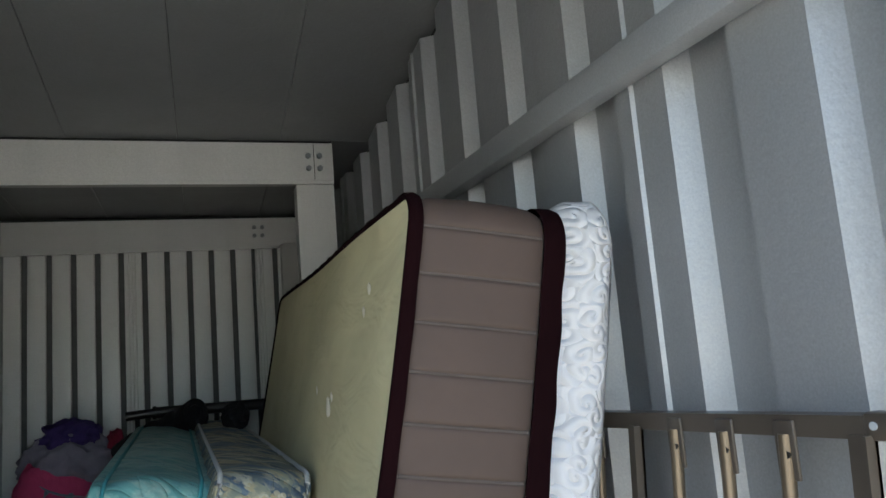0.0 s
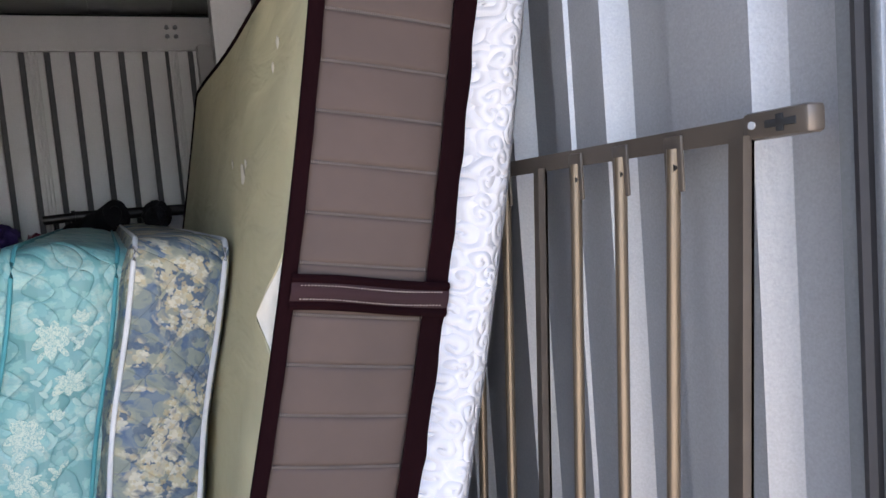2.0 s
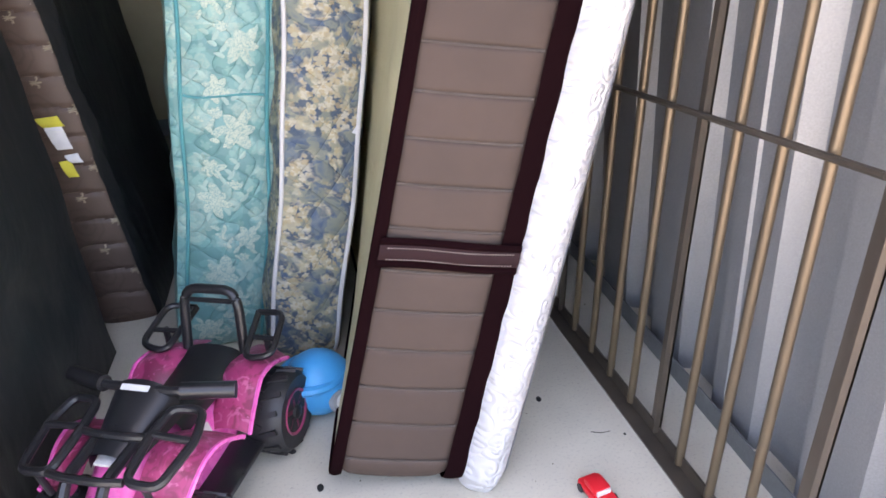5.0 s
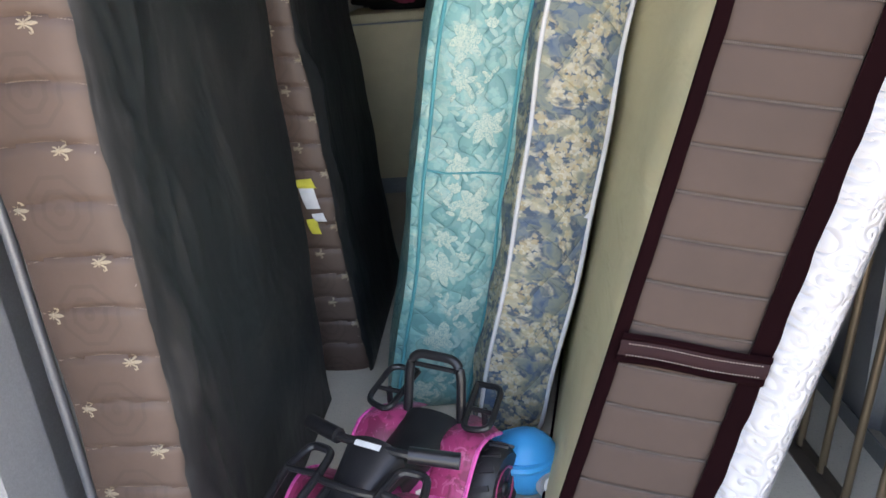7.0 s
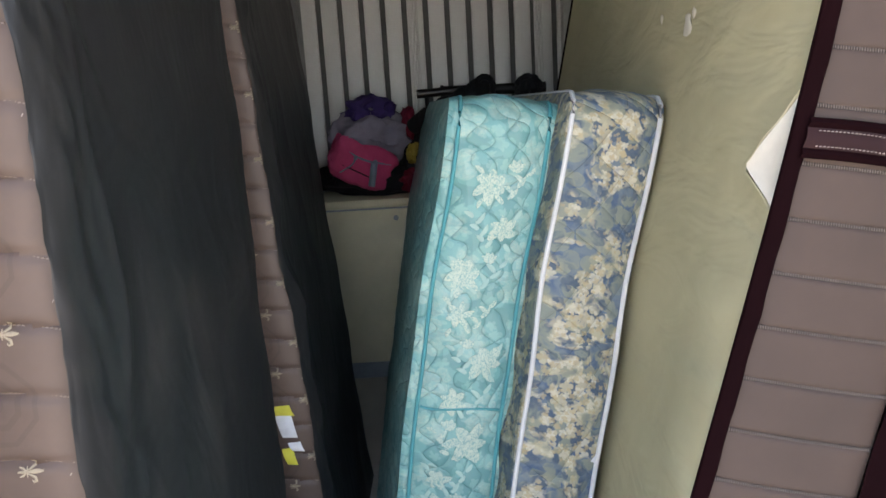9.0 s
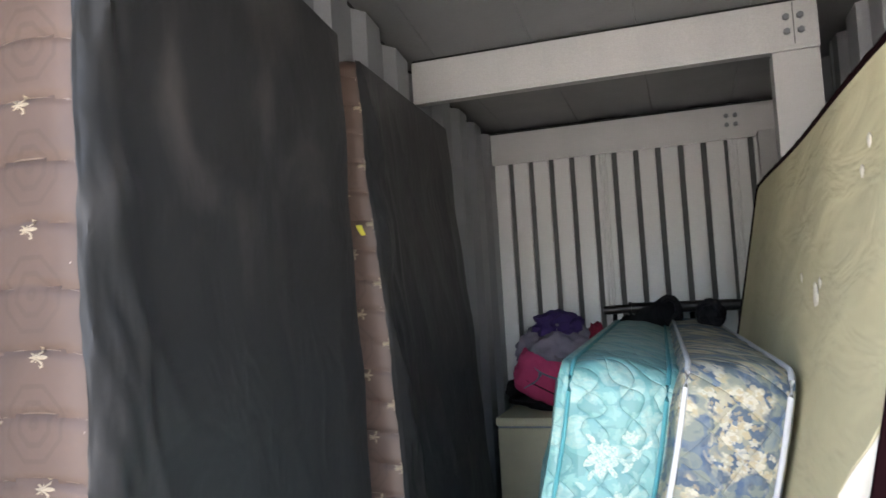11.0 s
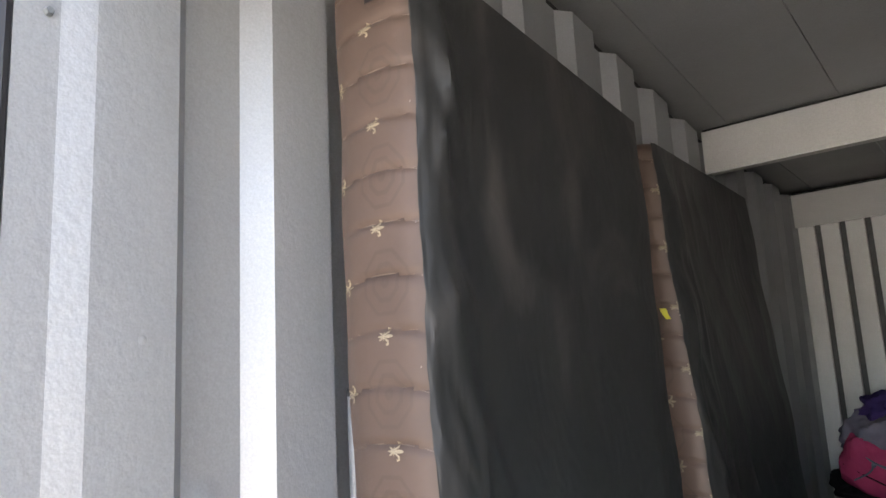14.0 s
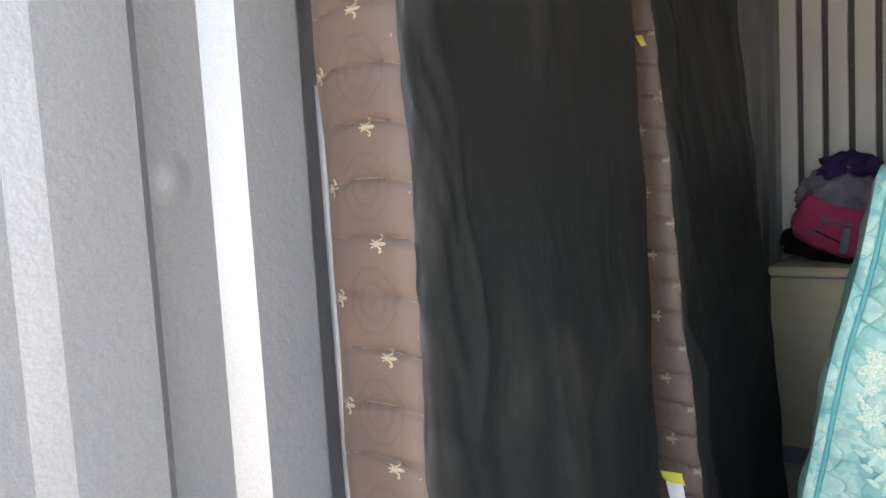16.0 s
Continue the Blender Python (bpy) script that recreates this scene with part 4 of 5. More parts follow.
            add_box(bm, (p.x - 0.0017, p.y - 0.0008, p.z - 0.0007), (p.x + 0.0017, p.y + 0.001, p.z + 0.0007))
    tagged(part("seam_stitching", bm, SEAM, th, smooth=False), kind="stuff")
    # woven motifs down the end that shows
    near_scale = 1 + rise
    za, sa, zb, sb = ends[0][1], ends[0][4], ends[-1][1], ends[-1][4]

    def skin(t, z, lift):
        t = min(wid - 0.004, max(0.003, t))
        return place(t, y0 - channels(sa + (z - za) * (sb - sa) / (zb - za), z, t / wid) - lift, z)

    for k in range(26):
        z = (first - step * k) / near_scale - 0.012
        u = columns[k % 2] + (drift[k % 2] * (first - z))
        if z < 0.05 or z > top - 0.06:
            continue
        part("lily_motif", fleur(skin, wid * u, z + 0.012), MOTIF, th)
    return th, place, wid, y0


bs1, pl1, wd1, by1 = make_box_spring("box_spring", "brown damask box spring on end with black cover and maker's tag", -0.3667, 0.0101, 1.958, 2.735, 2.095, 0.0, 0.020, -0.014, 0.0077, 0.046, 3, 2.075, 0.0819, (0.43, 0.02), (0.20, 0.10))
part("brand_tag", sheet(lambda u, v: pl1(0.090 + 0.062 * u, by1 - 0.021 + 0.03 * max(0, v - 0.8), 2.022 + 0.075 * v), 6, 8), BLACKTAG, bs1, "black maker's tag with grey print")
bm = bmesh.new()
for k in range(3):
    p = pl1(0.117 + 0.004 * k, by1 - 0.0235, 2.037 + 0.014 * k)
    add_box(bm, (p.x, p.y, p.z), (p.x + 0.012, p.y + 0.002, p.z + 0.009))
part("print_bars", bm, DIMBAR, bs1, smooth=False)
bs2, pl2, wd2, by2 = make_box_spring("box_spring", "brown damask box spring on end with paper law labels stuck on", -0.2557, -0.078, 2.892, 3.63, 2.065, 0.012, 0.0, -0.005, 0.0, 0.012, 8, 2.040, 0.0753, (0.62, 0.94), (0.0, 0.0))
for mat, u0, u1, z0, z1, nm, lb in ((PAPER, 0.55, 0.78, 0.512, 0.570, "paper_label", "white paper label"), (YELLOW, 0.48, 0.78, 0.570, 0.594, "label_band", "yellow label band"), (YELLOW, 0.58, 0.74, 0.440, 0.482, "paper_label", "torn yellow label"), (PAPER, 0.68, 0.86, 0.475, 0.497, "label_scrap", "white paper scrap"), (YELLOW, 0.80, 0.88, 1.615, 1.642, "label_scrap", "torn yellow label scrap")):
    part(nm, sheet(lambda u, v: pl2(wd2 * (u0 + (u1 - u0) * u) - 0.012 * v, by2 - 0.020 - 0.006 * math.sin(3 * v + u), z0 + (z1 - z0) * v), 4, 4), mat, bs2, lb)


# ---- bronze bed base leaning on the right wall ----
def make_bed_base():
    th = thing("metal_bed_base", "bronze metal slatted bed base leaning on the ribbed wall", "bed frame")
    y0, y1, top = 1.676, 3.60, 1.420
    xa, xb = 0.887, 0.974

    def x_at(z):
        return xa + (xb - xa) * z / top

    bm = bmesh.new()
    add_box(bm, (xb - 0.004, y0, top - 0.025), (xb, y1, top), 0.0)
    add_box(bm, (xb, y0, top - 0.004), (xb + 0.03, y1, top), 0.0)
    part("side_rail", bm, BRONZE, th)
    bm = bmesh.new()
    add_box(bm, (xa - 0.036, y0 - 0.08, 0.0), (xa - 0.0, y1, 0.004))
    add_box(bm, (xa - 0.004, y0 - 0.08, 0.004), (xa, y1, 0.034))
    part("side_rail", bm, BRONZE, th)
    # hook bracket at the near end, with slots
    br = part("end_bracket", box((xb - 0.008, y0 - 0.076, top - 0.026), (xb + 0.018, y0 + 0.006, top + 0.004), 0.005), BRONZE, th)
    part("slot", box((xb - 0.0095, y0 - 0.062, top - 0.015), (xb - 0.007, y0 - 0.024, top - 0.007), 0.001), GAP, br)
    part("slot", box((xb - 0.0095, y0 - 0.047, top - 0.020), (xb - 0.007, y0 - 0.038, top - 0.002), 0.001), GAP, br)
    bm = bmesh.new()
    bmesh.ops.create_cone(bm, cap_ends=True, segments=12, radius1=0.0045, radius2=0.004, depth=0.003, matrix=pose(xb - 0.0085, y0 - 0.008, top - 0.010, 0, 90))
    part("rivet", bm, GREYPL, br)
    # slats: wide bars and round tubes with flattened, bolted ends
    k, y = 0, y0 + 0.012
    wides = (0, 4, 9, 14, 18)
    while y < y1:
        if k in wides:
            bm = bmesh.new()
            m = [(x_at(0.02), 0.02), (x_at(top - 0.02), top - 0.02)]
            for (xx, z), (xx2, z2) in zip(m, m[1:]):
                for lo, hi, dx in ((-0.016, 0.016, 0.0), (-0.016, -0.013, -0.012)):
                    vs = [bm.verts.new(p) for p in ((xx - 0.004 + dx, y + lo, z), (xx - 0.004 + dx, y + hi, z), (xx2 - 0.004 + dx, y + hi, z2), (xx2 - 0.004 + dx, y + lo, z2), (xx, y + lo, z), (xx, y + hi, z), (xx2, y + hi, z2), (xx2, y + lo, z2))]
                    for f in ((0, 1, 2, 3), (7, 6, 5, 4), (0, 4, 5, 1), (1, 5, 6, 2), (2, 6, 7, 3), (3, 7, 4, 0)):
                        bm.faces.new([vs[i] for i in f])
            part("wide_slat", bm, BRONZE, th, smooth=False)
        else:
            bow = 0.006 * math.sin(k * 2.1)
            pts = []
            for i in range(15):
                z = 0.012 + (top - 0.034) * i / 14
                pts.append((x_at(z) - 0.006 + bow * math.sin(math.pi * i / 14) * 0.3, y + bow * math.sin(math.pi * i / 14), z))
            sl = part("round_slat", tube(pts, 0.0085, 10), BRASSY, th)
            tab = box((x_at(top) - 0.010, y - 0.015, top - 0.075), (x_at(top) - 0.005, y + 0.015, top - 0.006), 0.002)
            tb = part("flattened_end", tab, BRONZE, sl)
            bm = bmesh.new()
            bmesh.ops.create_cone(bm, cap_ends=True, segments=10, radius1=0.005, radius2=0.004, depth=0.005, matrix=pose(x_at(top) - 0.012, y - 0.004, top - 0.045, 0, 90))
            part("rivet", bm, DARKMETAL, sl)
        y += 0.0985
        k += 1
    zc = 0.655
    part("cross_wire", tube([(x_at(0.74) - 0.016, y0 + 0.02, 0.716), (x_at(zc) - 0.016, 2.50, zc), (x_at(0.56) - 0.016, y1, 0.56)], 0.006, 8), BRONZE, th)
    # the base stands at a slight angle to the wall
    for ob in th.children_recursive:
        for v in ob.data.vertices:
            v.co.x -= 0.068 * (v.co.y - y0)
            v.co.z += (0.006 - 0.036 * (v.co.y - y0)) * max(0.0, v.co.z - 0.1) / top
    return th


make_bed_base()


# ---- toy quad bike ----
def lathe(prof, n, m):
    """Revolve (radius, along) about x."""
    bm = bmesh.new()
    rows = [[bm.verts.new(m @ Vector((x, r * math.cos(2 * math.pi * k / n), r * math.sin(2 * math.pi * k / n)))) for k in range(n)] for r, x in prof]
    for a, b in zip(rows, rows[1:]):
        for k in range(n):
            bm.faces.new((a[k], a[(k + 1) % n], b[(k + 1) % n], b[k]))
    bm.faces.new(rows[0][::-1])
    bm.faces.new(rows[-1])
    return bm


def make_wheel(th, x, y, r, w, side):
    m = pose(x, y, r)
    tyre = part("tyre", lathe([(r * 0.55, -w / 2 + 0.004), (r * 0.86, -w / 2), (r * 0.97, -w * 0.36), (r, -w * 0.2), (r, w * 0.2), (r * 0.97, w * 0.36), (r * 0.86, w / 2), (r * 0.55, w / 2 - 0.004)], 36, m), TYRE, th)
    bm = bmesh.new()
    for k in range(14):
        a = 2 * math.pi * k / 14
        for s in (-1, 1):
            mm = m @ pose(0, 0, 0, math.degrees(a + s * 0.1)) @ pose(s * w * 0.2, 0, r - 0.002, 0, 0, s * 20)
            add_box(bm, (-w * 0.24, -0.007, -0.002), (w * 0.24, 0.007, 0.006), 0.0, mm)
    part("tread", bm, TYRE, tyre, smooth=False)
    xo = side * (w / 2)
    rim = part("rim", lathe([(r * 0.56, xo - side * 0.014), (r * 0.56, xo), (r * 0.50, xo - side * 0.002), (r * 0.46, xo - side * 0.018), (0.02, xo - side * 0.018)], 30, m), RIM, th)
    for k in range(6):
        a = 60 * k
        part("spoke", box((min(0, 1) - 0.004, -0.009, 0.012), (0.004, 0.009, r * 0.5), 0.003, m @ pose(xo - side * 0.008, 0, 0, a)), RIM, rim)
    part("hub_cap", lathe([(0.021, xo - side * 0.01), (0.019, xo + side * 0.004), (0.01, xo + side * 0.008)], 16, m), BLKPL, rim)


def make_quad():
    # built along -y (front) at the origin, then set in place
    th = thing("toy_quad_bike", "pink and black battery ride-on quad bike with tube racks", "toy vehicle")
    for x, y, r, s in ((-0.172, 0.17, 0.112, -1), (0.172, 0.17, 0.112, 1), (-0.16, -0.245, 0.095, -1), (0.16, -0.245, 0.095, 1)):
        make_wheel(th, x, y, r, 0.105, s)

    def hull(u, v):
        y = 0.22 - 0.56 * u
        w = 0.070 + 0.030 * math.sin(math.pi * u) + 0.02 * max(0, u - 0.55)
        h = 0.235 + 0.075 * math.exp(-(((u - 0.72) / 0.2) ** 2)) - 0.05 * max(0, u - 0.8) * 4
        a = math.pi * v
        return Vector((w * math.cos(a), y, 0.10 + (h - 0.10) * math.sin(a) ** 0.7))

    part("body", sheet(hull, 30, 18), PINK, th, "glossy pink plastic body")
    part("chassis", box((-0.075, -0.30, 0.07), (0.075, 0.24, 0.13), 0.02), BLKPL, th)
    part("axle", tube([(-0.18, 0.17, 0.112), (0.18, 0.17, 0.112)], 0.014, 8), DARKMETAL, th)
    part("axle", tube([(-0.16, -0.235, 0.095), (0.16, -0.235, 0.095)], 0.014, 8), DARKMETAL, th)
    for s in (-1, 1):
        def rear_fender(u, v):
            a = u * 1.9 - 0.3
            out = 0.07 + 0.112 * v
            return Vector((s * out, 0.30 - 0.30 * u - 0.05 * v * (1 - u), 0.225 + 0.045 * math.sin(math.pi * u) + 0.015 * math.sin(3 * v) - 0.05 * max(0, u - 0.6) * 2.5))

        f = part("rear_fender", sheet(rear_fender, 14, 8), CAMO, th, "pink camouflage rear fender")
        part("fender_rim", tube([rear_fender(k / 12, 1.0) for k in range(13)], 0.006, 6), PINK, f)

        def front_fender(u, v):
            return Vector((s * (0.070 + (0.135 - 0.03 * u) * v), -0.075 - 0.23 * u + 0.02 * v, 0.245 + 0.05 * math.sin(math.pi * min(1, u * 1.1)) - 0.02 * v * v))

        f = part("front_fender", sheet(front_fender, 14, 8), CAMO, th, "pink camouflage front fender")
        part("fender_rim", tube([front_fender(k / 12, 1.0) for k in range(13)], 0.006, 6), PINK, f)
        # side racks by the seat
        loop = rounded([(s * 0.095, 0.30, 0.335), (s * 0.175, 0.29, 0.345), (s * 0.19, 0.16, 0.30), (s * 0.115, 0.15, 0.29), (s * 0.095, 0.30, 0.335)], 0.03)
        part("side_rack", tube(loop, 0.009, 8), BLKPL, th)
        part("side_rack", tube(rounded([(s * 0.105, 0.22, 0.31), (s * 0.185, 0.21, 0.315)], 0.01), 0.007, 8), BLKPL, th)
        part("rack_stay", tube([(s * 0.15, 0.22, 0.24), (s * 0.15, 0.22, 0.315)], 0.009, 8), BLKPL, th)
        part("footrest", box((s * 0.14 - 0.045, -0.13, 0.095), (s * 0.14 + 0.045, 0.05, 0.112), 0.006), BLKPL, th)
        part("side_decal", sheet(lambda u, v: Vector((s * (0.102 - 0.012 * v), -0.02 - 0.045 * u, 0.175 + 0.05 * v + 0.02 * u)), 2, 2), WHITEPL, th, "white decal shape")

    def seat(u, v):
        y = 0.20 - 0.29 * u
        w = 0.084 - 0.014 * u
        a = math.pi * v
        return Vector((w * math.cos(a), y, 0.235 + (0.055 - 0.02 * math.sin(math.pi * u)) * math.sin(a) ** 0.45))

    part("seat", sheet(seat, 12, 16), BLKPL, th, "black plastic seat")
    bar = rounded([(-0.085, 0.20, 0.24), (-0.080, 0.235, 0.40), (-0.06, 0.245, 0.435), (0.06, 0.245, 0.435), (0.080, 0.235, 0.40), (0.085, 0.20, 0.24)], 0.03)
    part("backrest", tube(bar, 0.0135, 10), BLKPL, th, "black tubular backrest hoop")
    part("backrest", tube([(-0.062, 0.236, 0.405), (0.062, 0.236, 0.405)], 0.007, 8), BLKPL, th)

    def cowl(u, v):
        y = -0.085 - 0.17 * u
        w = 0.084 - 0.038 * u
        a = math.pi * v
        return Vector((w * math.cos(a), y, 0.30 + (0.095 - 0.05 * u) * math.sin(a) ** 0.5 - 0.02 * u))

    part("console", sheet(cowl, 14, 16), BLKPL, th, "glossy black console")
    part("console_print", sheet(lambda u, v: Vector((-0.036 + 0.072 * u, -0.104 - 0.014 * v, 0.3935 - 0.006 * v)), 2, 1), WHITEPL, th, "white logo bar")
    hb = rounded([(-0.20, -0.058, 0.365), (-0.10, -0.092, 0.375), (0.10, -0.092, 0.375), (0.20, -0.058, 0.365)], 0.03)
    part("handlebar", tube(hb, 0.011, 8), BLKPL, th)
    for s in (-1, 1):
        part("grip", tube([(s * 0.215, -0.053, 0.364), (s * 0.10, -0.090, 0.376)], 0.0200, 12), BLKPL, th, "black ribbed grip")
    # front rack of black tube: a loop over each fender, joined across, and two stays down the nose
    for x in (-1, 1):
        loop = rounded([(x * 0.085, -0.20, 0.345), (x * 0.095, -0.125, 0.355), (x * 0.165, -0.115, 0.35), (x * 0.185, -0.19, 0.335), (x * 0.165, -0.315, 0.315), (x * 0.09, -0.315, 0.32), (x * 0.085, -0.20, 0.345)], 0.025)
        part("front_rack", tube(loop, 0.0105, 8), BLKPL, th, "black tubular front rack")
        part("rack_bar", tube([(x * 0.092, -0.20, 0.345), (x * 0.18, -0.20, 0.338)], 0.0085, 8), BLKPL, th)
        part("rack_stay", tube(rounded([(x * 0.05, -0.215, 0.325), (x * 0.045, -0.325, 0.315), (x * 0.045, -0.375, 0.24), (x * 0.045, -0.378, 0.17)], 0.03), 0.0125, 8), BLKPL, th)
        part("rack_stay", tube([(x * 0.125, -0.30, 0.24), (x * 0.13, -0.312, 0.318)], 0.008, 8), BLKPL, th)
    for y, z in ((-0.205, 0.34), (-0.318, 0.322)):
        part("rack_bar", tube(rounded([(-0.09, y, z), (-0.04, y - 0.012, z + 0.006), (0.04, y - 0.012, z + 0.006), (0.09, y, z)], 0.02), 0.0095, 8), BLKPL, th)
    part("bumper", tube(rounded([(-0.10, -0.30, 0.15), (-0.10, -0.38, 0.17), (0.10, -0.38, 0.17), (0.10, -0.30, 0.15)], 0.03), 0.011, 8), BLKPL, th)
    part("name_plate", box((-0.030, -0.262, 0.296), (0.034, -0.215, 0.303), 0.002), WHITEPL, th, "pale blank plate")
    return th


quad = make_quad()
quad.matrix_world = pose(-0.075, 2.203, 0.0, 0, 0, -24) @ Matrix.Scale(0.78, 4)

# ---- blue toy, red toy car ----
toy = thing("blue_toy", "round blue plastic toy with a grey disc, on the concrete", "toy", at=(0.185, 2.360, 0.0))
bm = bmesh.new()
bmesh.ops.create_uvsphere(bm, u_segments=28, v_segments=18, radius=0.08)
for v in bm.verts:
    v.co = Vector((v.co.x * 0.95, v.co.y * 0.9, max(0.0, v.co.z * 0.95 + 0.075)))
part("shell", bm, BLUE, toy)
bm = bmesh.new()
bmesh.ops.create_cone(bm, cap_ends=True, segments=24, radius1=0.028, radius2=0.025, depth=0.014, matrix=pose(0.045, -0.062, 0.06, 72, 0, 36))
disc = part("disc", bm, GREYPL, toy)
bm = bmesh.new()
bmesh.ops.create_cone(bm, cap_ends=True, segments=20, radius1=0.017, radius2=0.016, depth=0.004, matrix=pose(0.0505, -0.0695, 0.0625, 72, 0, 36))
part("disc_face", bm, WHITEPL, disc)
part("brim", tube([(0.07 * math.cos(a) - 0.01, 0.066 * math.sin(a), 0.10) for a in [radians(k) for k in range(0, 360, 15)]], 0.012, 8, True), BLUE, toy)
part("strap", tube(rounded([(0.06, 0.02, 0.03), (0.12, 0.03, 0.015), (0.14, 0.06, 0.01)], 0.02), 0.008, 8, flat=0.5), BLKPL, toy)

car = thing("toy_car", "small red plastic toy car on the concrete floor", "toy car")
bm = box((-0.022, -0.04, 0.006), (0.022, 0.04, 0.022), 0.006)
part("body", bm, RED, car)
part("cabin", box((-0.018, -0.018, 0.021), (0.018, 0.024, 0.036), 0.006), RED, car)
part("windscreen", box((-0.015, -0.0205, 0.023), (0.015, -0.0165, 0.033), 0.001), WHITEPL, car)
for x in (-0.02, 0.02):
    for y in (-0.024, 0.026):
        part("wheel", lathe([(0.004, -0.004), (0.009, -0.004), (0.009, 0.004), (0.004, 0.004)], 12, pose(x, y, 0.009)), BLKPL, car)
car.matrix_world = pose(0.684, 1.955, 0.0, 0, 0, 12)

# small marks on the floor
random.seed(11)
lit = thing("floor_litter", "dark crumbs, a leaf scrap and a thread on the floor", "litter", kind="stuff")
bm = bmesh.new()
for x, y, r in ((0.662, 2.254, 0.007), (0.168, 2.113, 0.008), (0.62, 1.86, 0.004), (0.70, 2.5, 0.004), (0.5, 1.8, 0.003), (0.8, 2.1, 0.003)):
    bmesh.ops.create_icosphere(bm, subdivisions=1, radius=r, matrix=Matrix.Translation((x, y, r * 0.2)) @ Matrix.Diagonal((1, 1.5, 0.35, 1)))
for i in range(40):
    x, y, r = random.uniform(0.1, 0.9), random.uniform(1.6, 2.6), random.uniform(0.0008, 0.002)
    bmesh.ops.create_icosphere(bm, subdivisions=1, radius=r, matrix=Matrix.Translation((x, y, r * 0.4)))
add_tube(bm, [(0.735, 2.124, 0.001), (0.755, 2.114, 0.002), (0.775, 2.116, 0.001)], 0.0009, 4)
part("crumbs", bm, GAP, lit)


# ---- back of the unit: chest, clothes, folded frame ----
chest = thing("beige_chest", "tall beige enamelled chest at the back, clothes heaped on it", "cabinet")
part("body", box((-0.55, 4.60, 0.085), (0.42, 5.05, 0.845), 0.012), BEIGE, chest)
part("lid", box((-0.555, 4.592, 0.852), (0.425, 5.055, 0.895), 0.012), BEIGE, chest, "beige lid with a rounded edge")
part("lid_seal", box((-0.545, 4.606, 0.843), (0.415, 5.045, 0.854)), GREYPL, chest)
part("plinth", box((-0.53, 4.625, 0.0), (0.40, 5.04, 0.087)), GREYPL, chest)
part("lock", tube([(-0.16, 4.601, 0.80), (-0.16, 4.594, 0.80)], 0.012, 12), GREYPL, chest)


def heap(name, label, cat, mat, c, size, seed, rough=0.25, group="clothes heap", rot=0):
    """A crumpled garment with folds, flat where it rests."""
    bm = bmesh.new()
    bmesh.ops.create_icosphere(bm, subdivisions=5, radius=1.0)
    off = Vector((seed * 3.7, seed * 1.3, seed * 2.1))
    for v in bm.verts:
        p = v.co.copy()
        ridge = 1 - abs(noise.noise(p * 1.6 + off)) * 2
        d = 1 + rough * ridge + rough * 0.5 * noise.noise(p * 4.5 + off) + rough * 0.10 * (1 - 2 * abs(noise.noise(p * 8 + off)))
        q = p * d
        v.co = Vector((q.x * size[0], q.y * size[1], max(-0.96 * size[2], q.z * size[2])))
    bmesh.ops.transform(bm, matrix=pose(c[0], c[1], c[2], 0, 0, rot), verts=bm.verts)
    ob = part(name, bm, mat)
    return tagged(ob, label, cat, group)


TOP = 0.895
heap("purple_jacket", "dark purple jacket crumpled on top of the heap", "clothing", PURPLE, (-0.265, 4.76, 1.300), (0.105, 0.09, 0.065), 1, 0.3)
heap("grey_blanket", "grey fleece blanket in the clothes heap", "blanket", GREYCL, (-0.265, 4.76, 1.175), (0.17, 0.13, 0.13), 2, 0.25)
heap("black_coat", "black coat under the clothes heap", "clothing", BLACKCL, (-0.24, 4.84, 0.985), (0.27, 0.17, 0.095), 3, 0.2)
heap("red_shirt", "crumpled red shirt in the heap", "clothing", REDCL, (-0.075, 4.77, 1.185), (0.05, 0.05, 0.10), 5, 0.3)
heap("black_trousers", "black trousers heaped on the chest", "clothing", BLACKCL, (0.07, 4.80, 1.08), (0.17, 0.15, 0.19), 6, 0.25)
heap("yellow_cloth", "small yellow cloth in the heap", "clothing", YELLOWCL, (-0.055, 4.665, 1.09), (0.03, 0.03, 0.045), 7, 0.3)
heap("dark_red_shirt", "dark red shirt hanging over the chest", "clothing", REDCL, (-0.05, 4.68, 0.96), (0.07, 0.06, 0.055), 8, 0.3)
heap("patterned_cloth", "greyish cloth scrap in the heap", "clothing", GREYCL, (0.0, 4.67, 1.04), (0.05, 0.04, 0.06), 9, 0.3)

bag = thing("pink_bag", "pink bag with grey and teal straps on the chest", "bag", "clothes heap")
bm = bmesh.new()
bmesh.ops.create_cube(bm, size=1.0)
bmesh.ops.subdivide_edges(bm, edges=bm.edges, cuts=14, use_grid_fill=True)
MB = pose(-0.305, 4.69, 1.065, 8, 24, 10)
for v in bm.verts:
    p = v.co * 2
    k = (abs(p.x) ** 4 + abs(p.y) ** 4 + abs(p.z) ** 4) ** -0.25
    p = p * k
    d = 1 + 0.09 * noise.noise(p * 2.2) + 0.05 * (1 - 2 * abs(noise.noise(p * 5)))
    v.co = MB @ Vector((p.x * 0.155 * d, p.y * 0.085 * d, p.z * 0.108 * d))
part("bag_body", bm, PINKCL, bag)
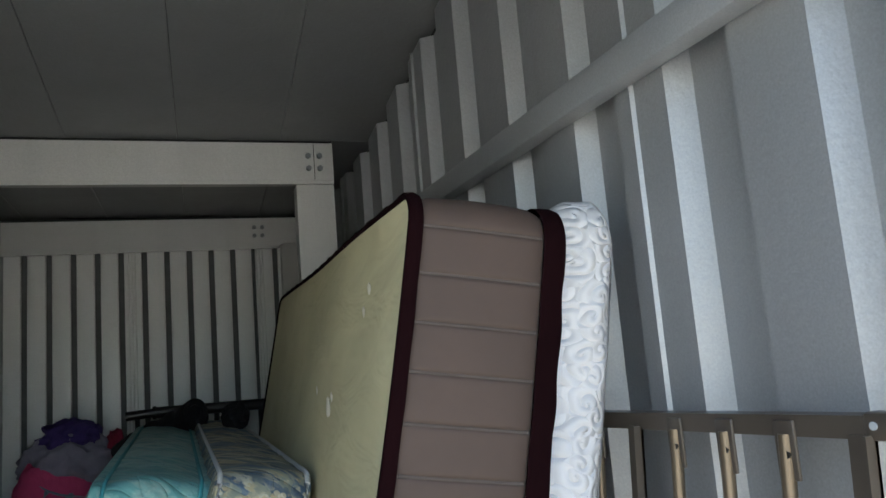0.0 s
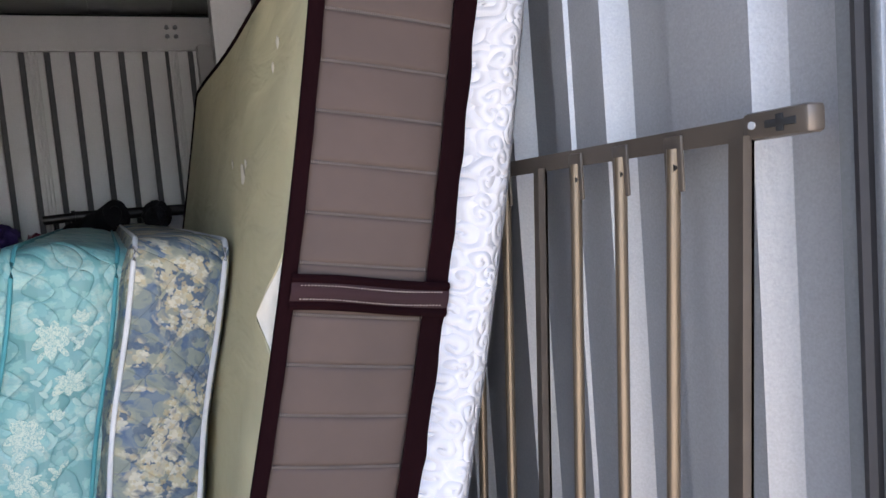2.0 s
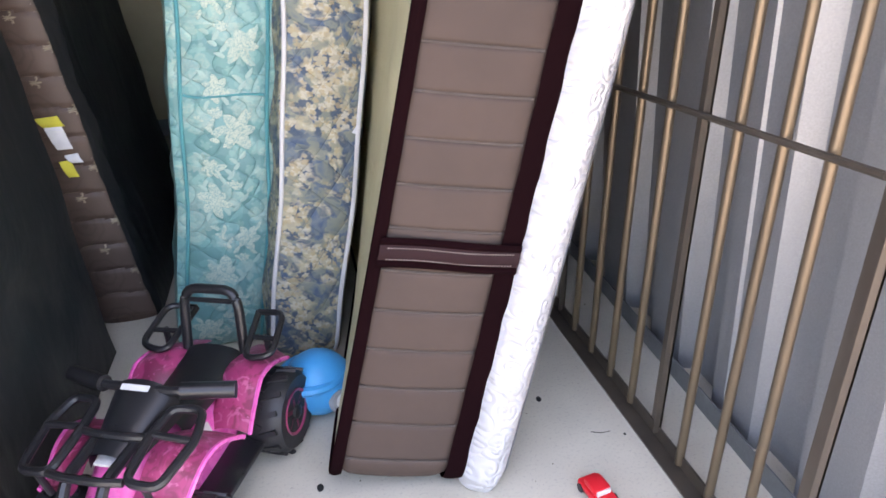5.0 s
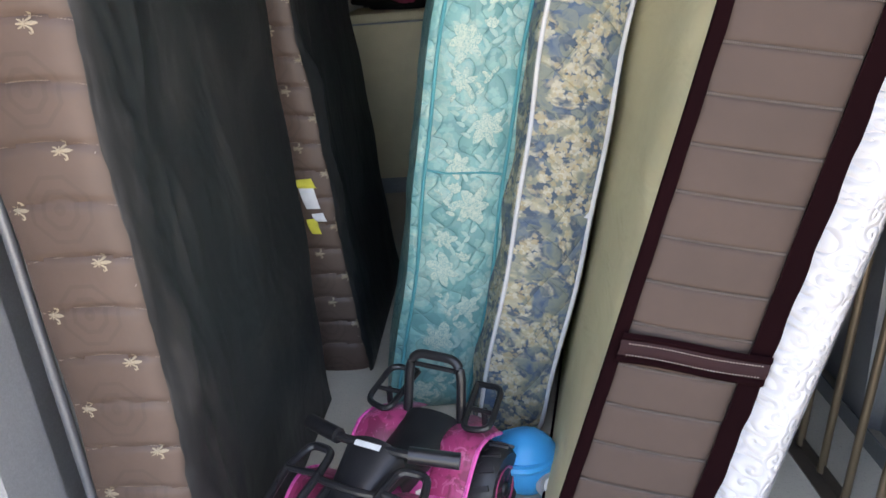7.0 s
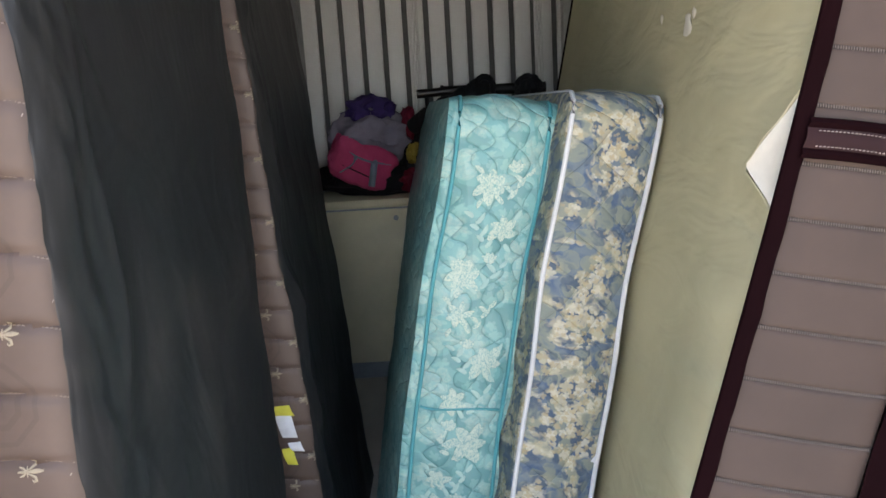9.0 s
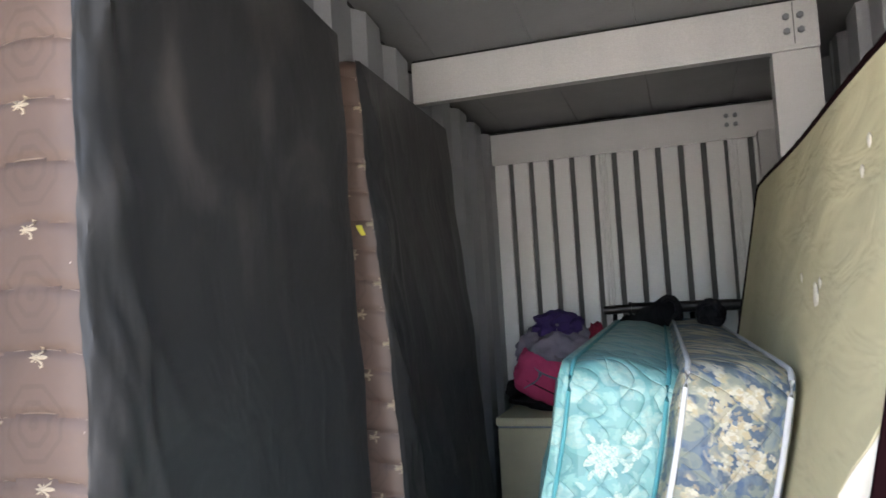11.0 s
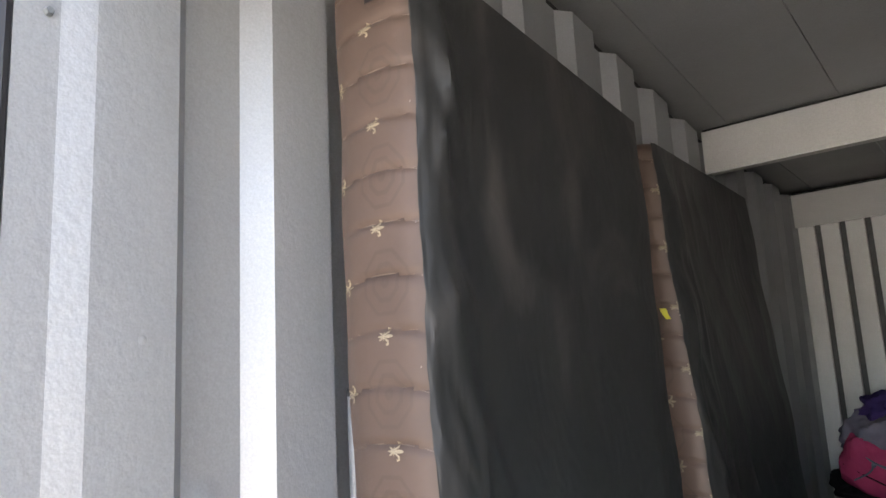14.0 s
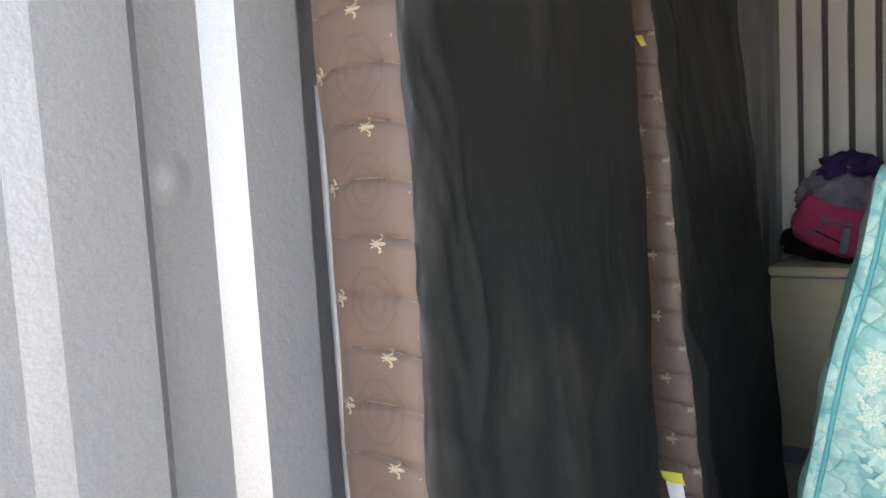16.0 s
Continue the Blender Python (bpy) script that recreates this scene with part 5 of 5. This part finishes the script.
for mat, pts, r in ((TEALCL, [(-0.13, -0.055, 0.055), (-0.02, -0.095, 0.02), (0.12, -0.07, 0.045)], 0.013), (TEALCL, [(0.03, -0.06, 0.085), (0.05, -0.10, 0.0), (0.07, -0.085, -0.08)], 0.016), (BLACKCL, [(-0.145, -0.05, -0.03), (-0.03, -0.098, -0.035), (0.13, -0.06, -0.055)], 0.008), (TEALCL, [(-0.09, -0.075, -0.07), (-0.04, -0.10, 0.0), (-0.06, -0.07, 0.075)], 0.009)):
    curve = rounded(pts, 0.08, 8)
    part("strap", tube([MB @ Vector(p) for p in curve], r, 8, flat=0.4), mat, bag)

dark = thing("black_sleeve", "black padded garment draped over the mattress tops", "clothing")
bm = tube(rounded([(-0.05, 4.60, 1.22), (0.06, 4.50, 1.285), (0.20, 4.42, 1.33), (0.275, 4.34, 1.365)], 0.12, 8), lambda t: 0.038 + 0.022 * t + 0.006 * math.sin(t * 20), 14)
part("sleeve", bm, BLACKCL, dark)
part("cuff", tube([(0.27 + 0.036 * math.cos(a), 4.335, 1.372 + 0.045 * math.sin(a)) for a in [radians(20 * k) for k in range(18)]], 0.014, 8, True), BLACKCL, dark)
heap("black_shoe", "black shoe lying on the floral mattress edge", "shoe", BLACKCL, (0.42, 4.05, 1.355), (0.045, 0.075, 0.048), 12, 0.2, "")

frame_ob = thing("folded_metal_frame", "black tubular metal frame standing behind the mattresses", "bed frame")
part("top_tube", tube([(-0.027, 4.69, 1.367), (0.10, 4.69, 1.372)], 0.021, 14), DARKMETAL, frame_ob)
part("sleeve_tube", tube([(0.09, 4.69, 1.372), (0.58, 4.69, 1.366)], 0.0255, 14), DARKMETAL, frame_ob)
part("collar", tube([(0.085, 4.69, 1.372), (0.10, 4.69, 1.372)], 0.030, 14), DARKMETAL, frame_ob)
for x in (0.02, 0.14, 0.36, 0.56):
    part("upright", tube([(x, 4.70, TOP), (x, 4.70, 1.36)], 0.011, 8), DARKMETAL, frame_ob)
part("brace", tube([(0.02, 4.70, 1.30), (0.14, 4.70, 1.31)], 0.006, 6), GREYPL, frame_ob)

pole = thing("metal_pole", "thin bright galvanised steel pole leaning beside the box spring", "pole")
part("pole_tube", tube([(-0.568, 1.990, 0.0), (-0.573, 1.992, 0.76), (-0.580, 1.994, 1.50)], 0.009, 12), GALV, pole)
part("end_cap", tube([(-0.580, 1.994, 1.499), (-0.5801, 1.9941, 1.512)], 0.010, 12), BLKPL, pole)
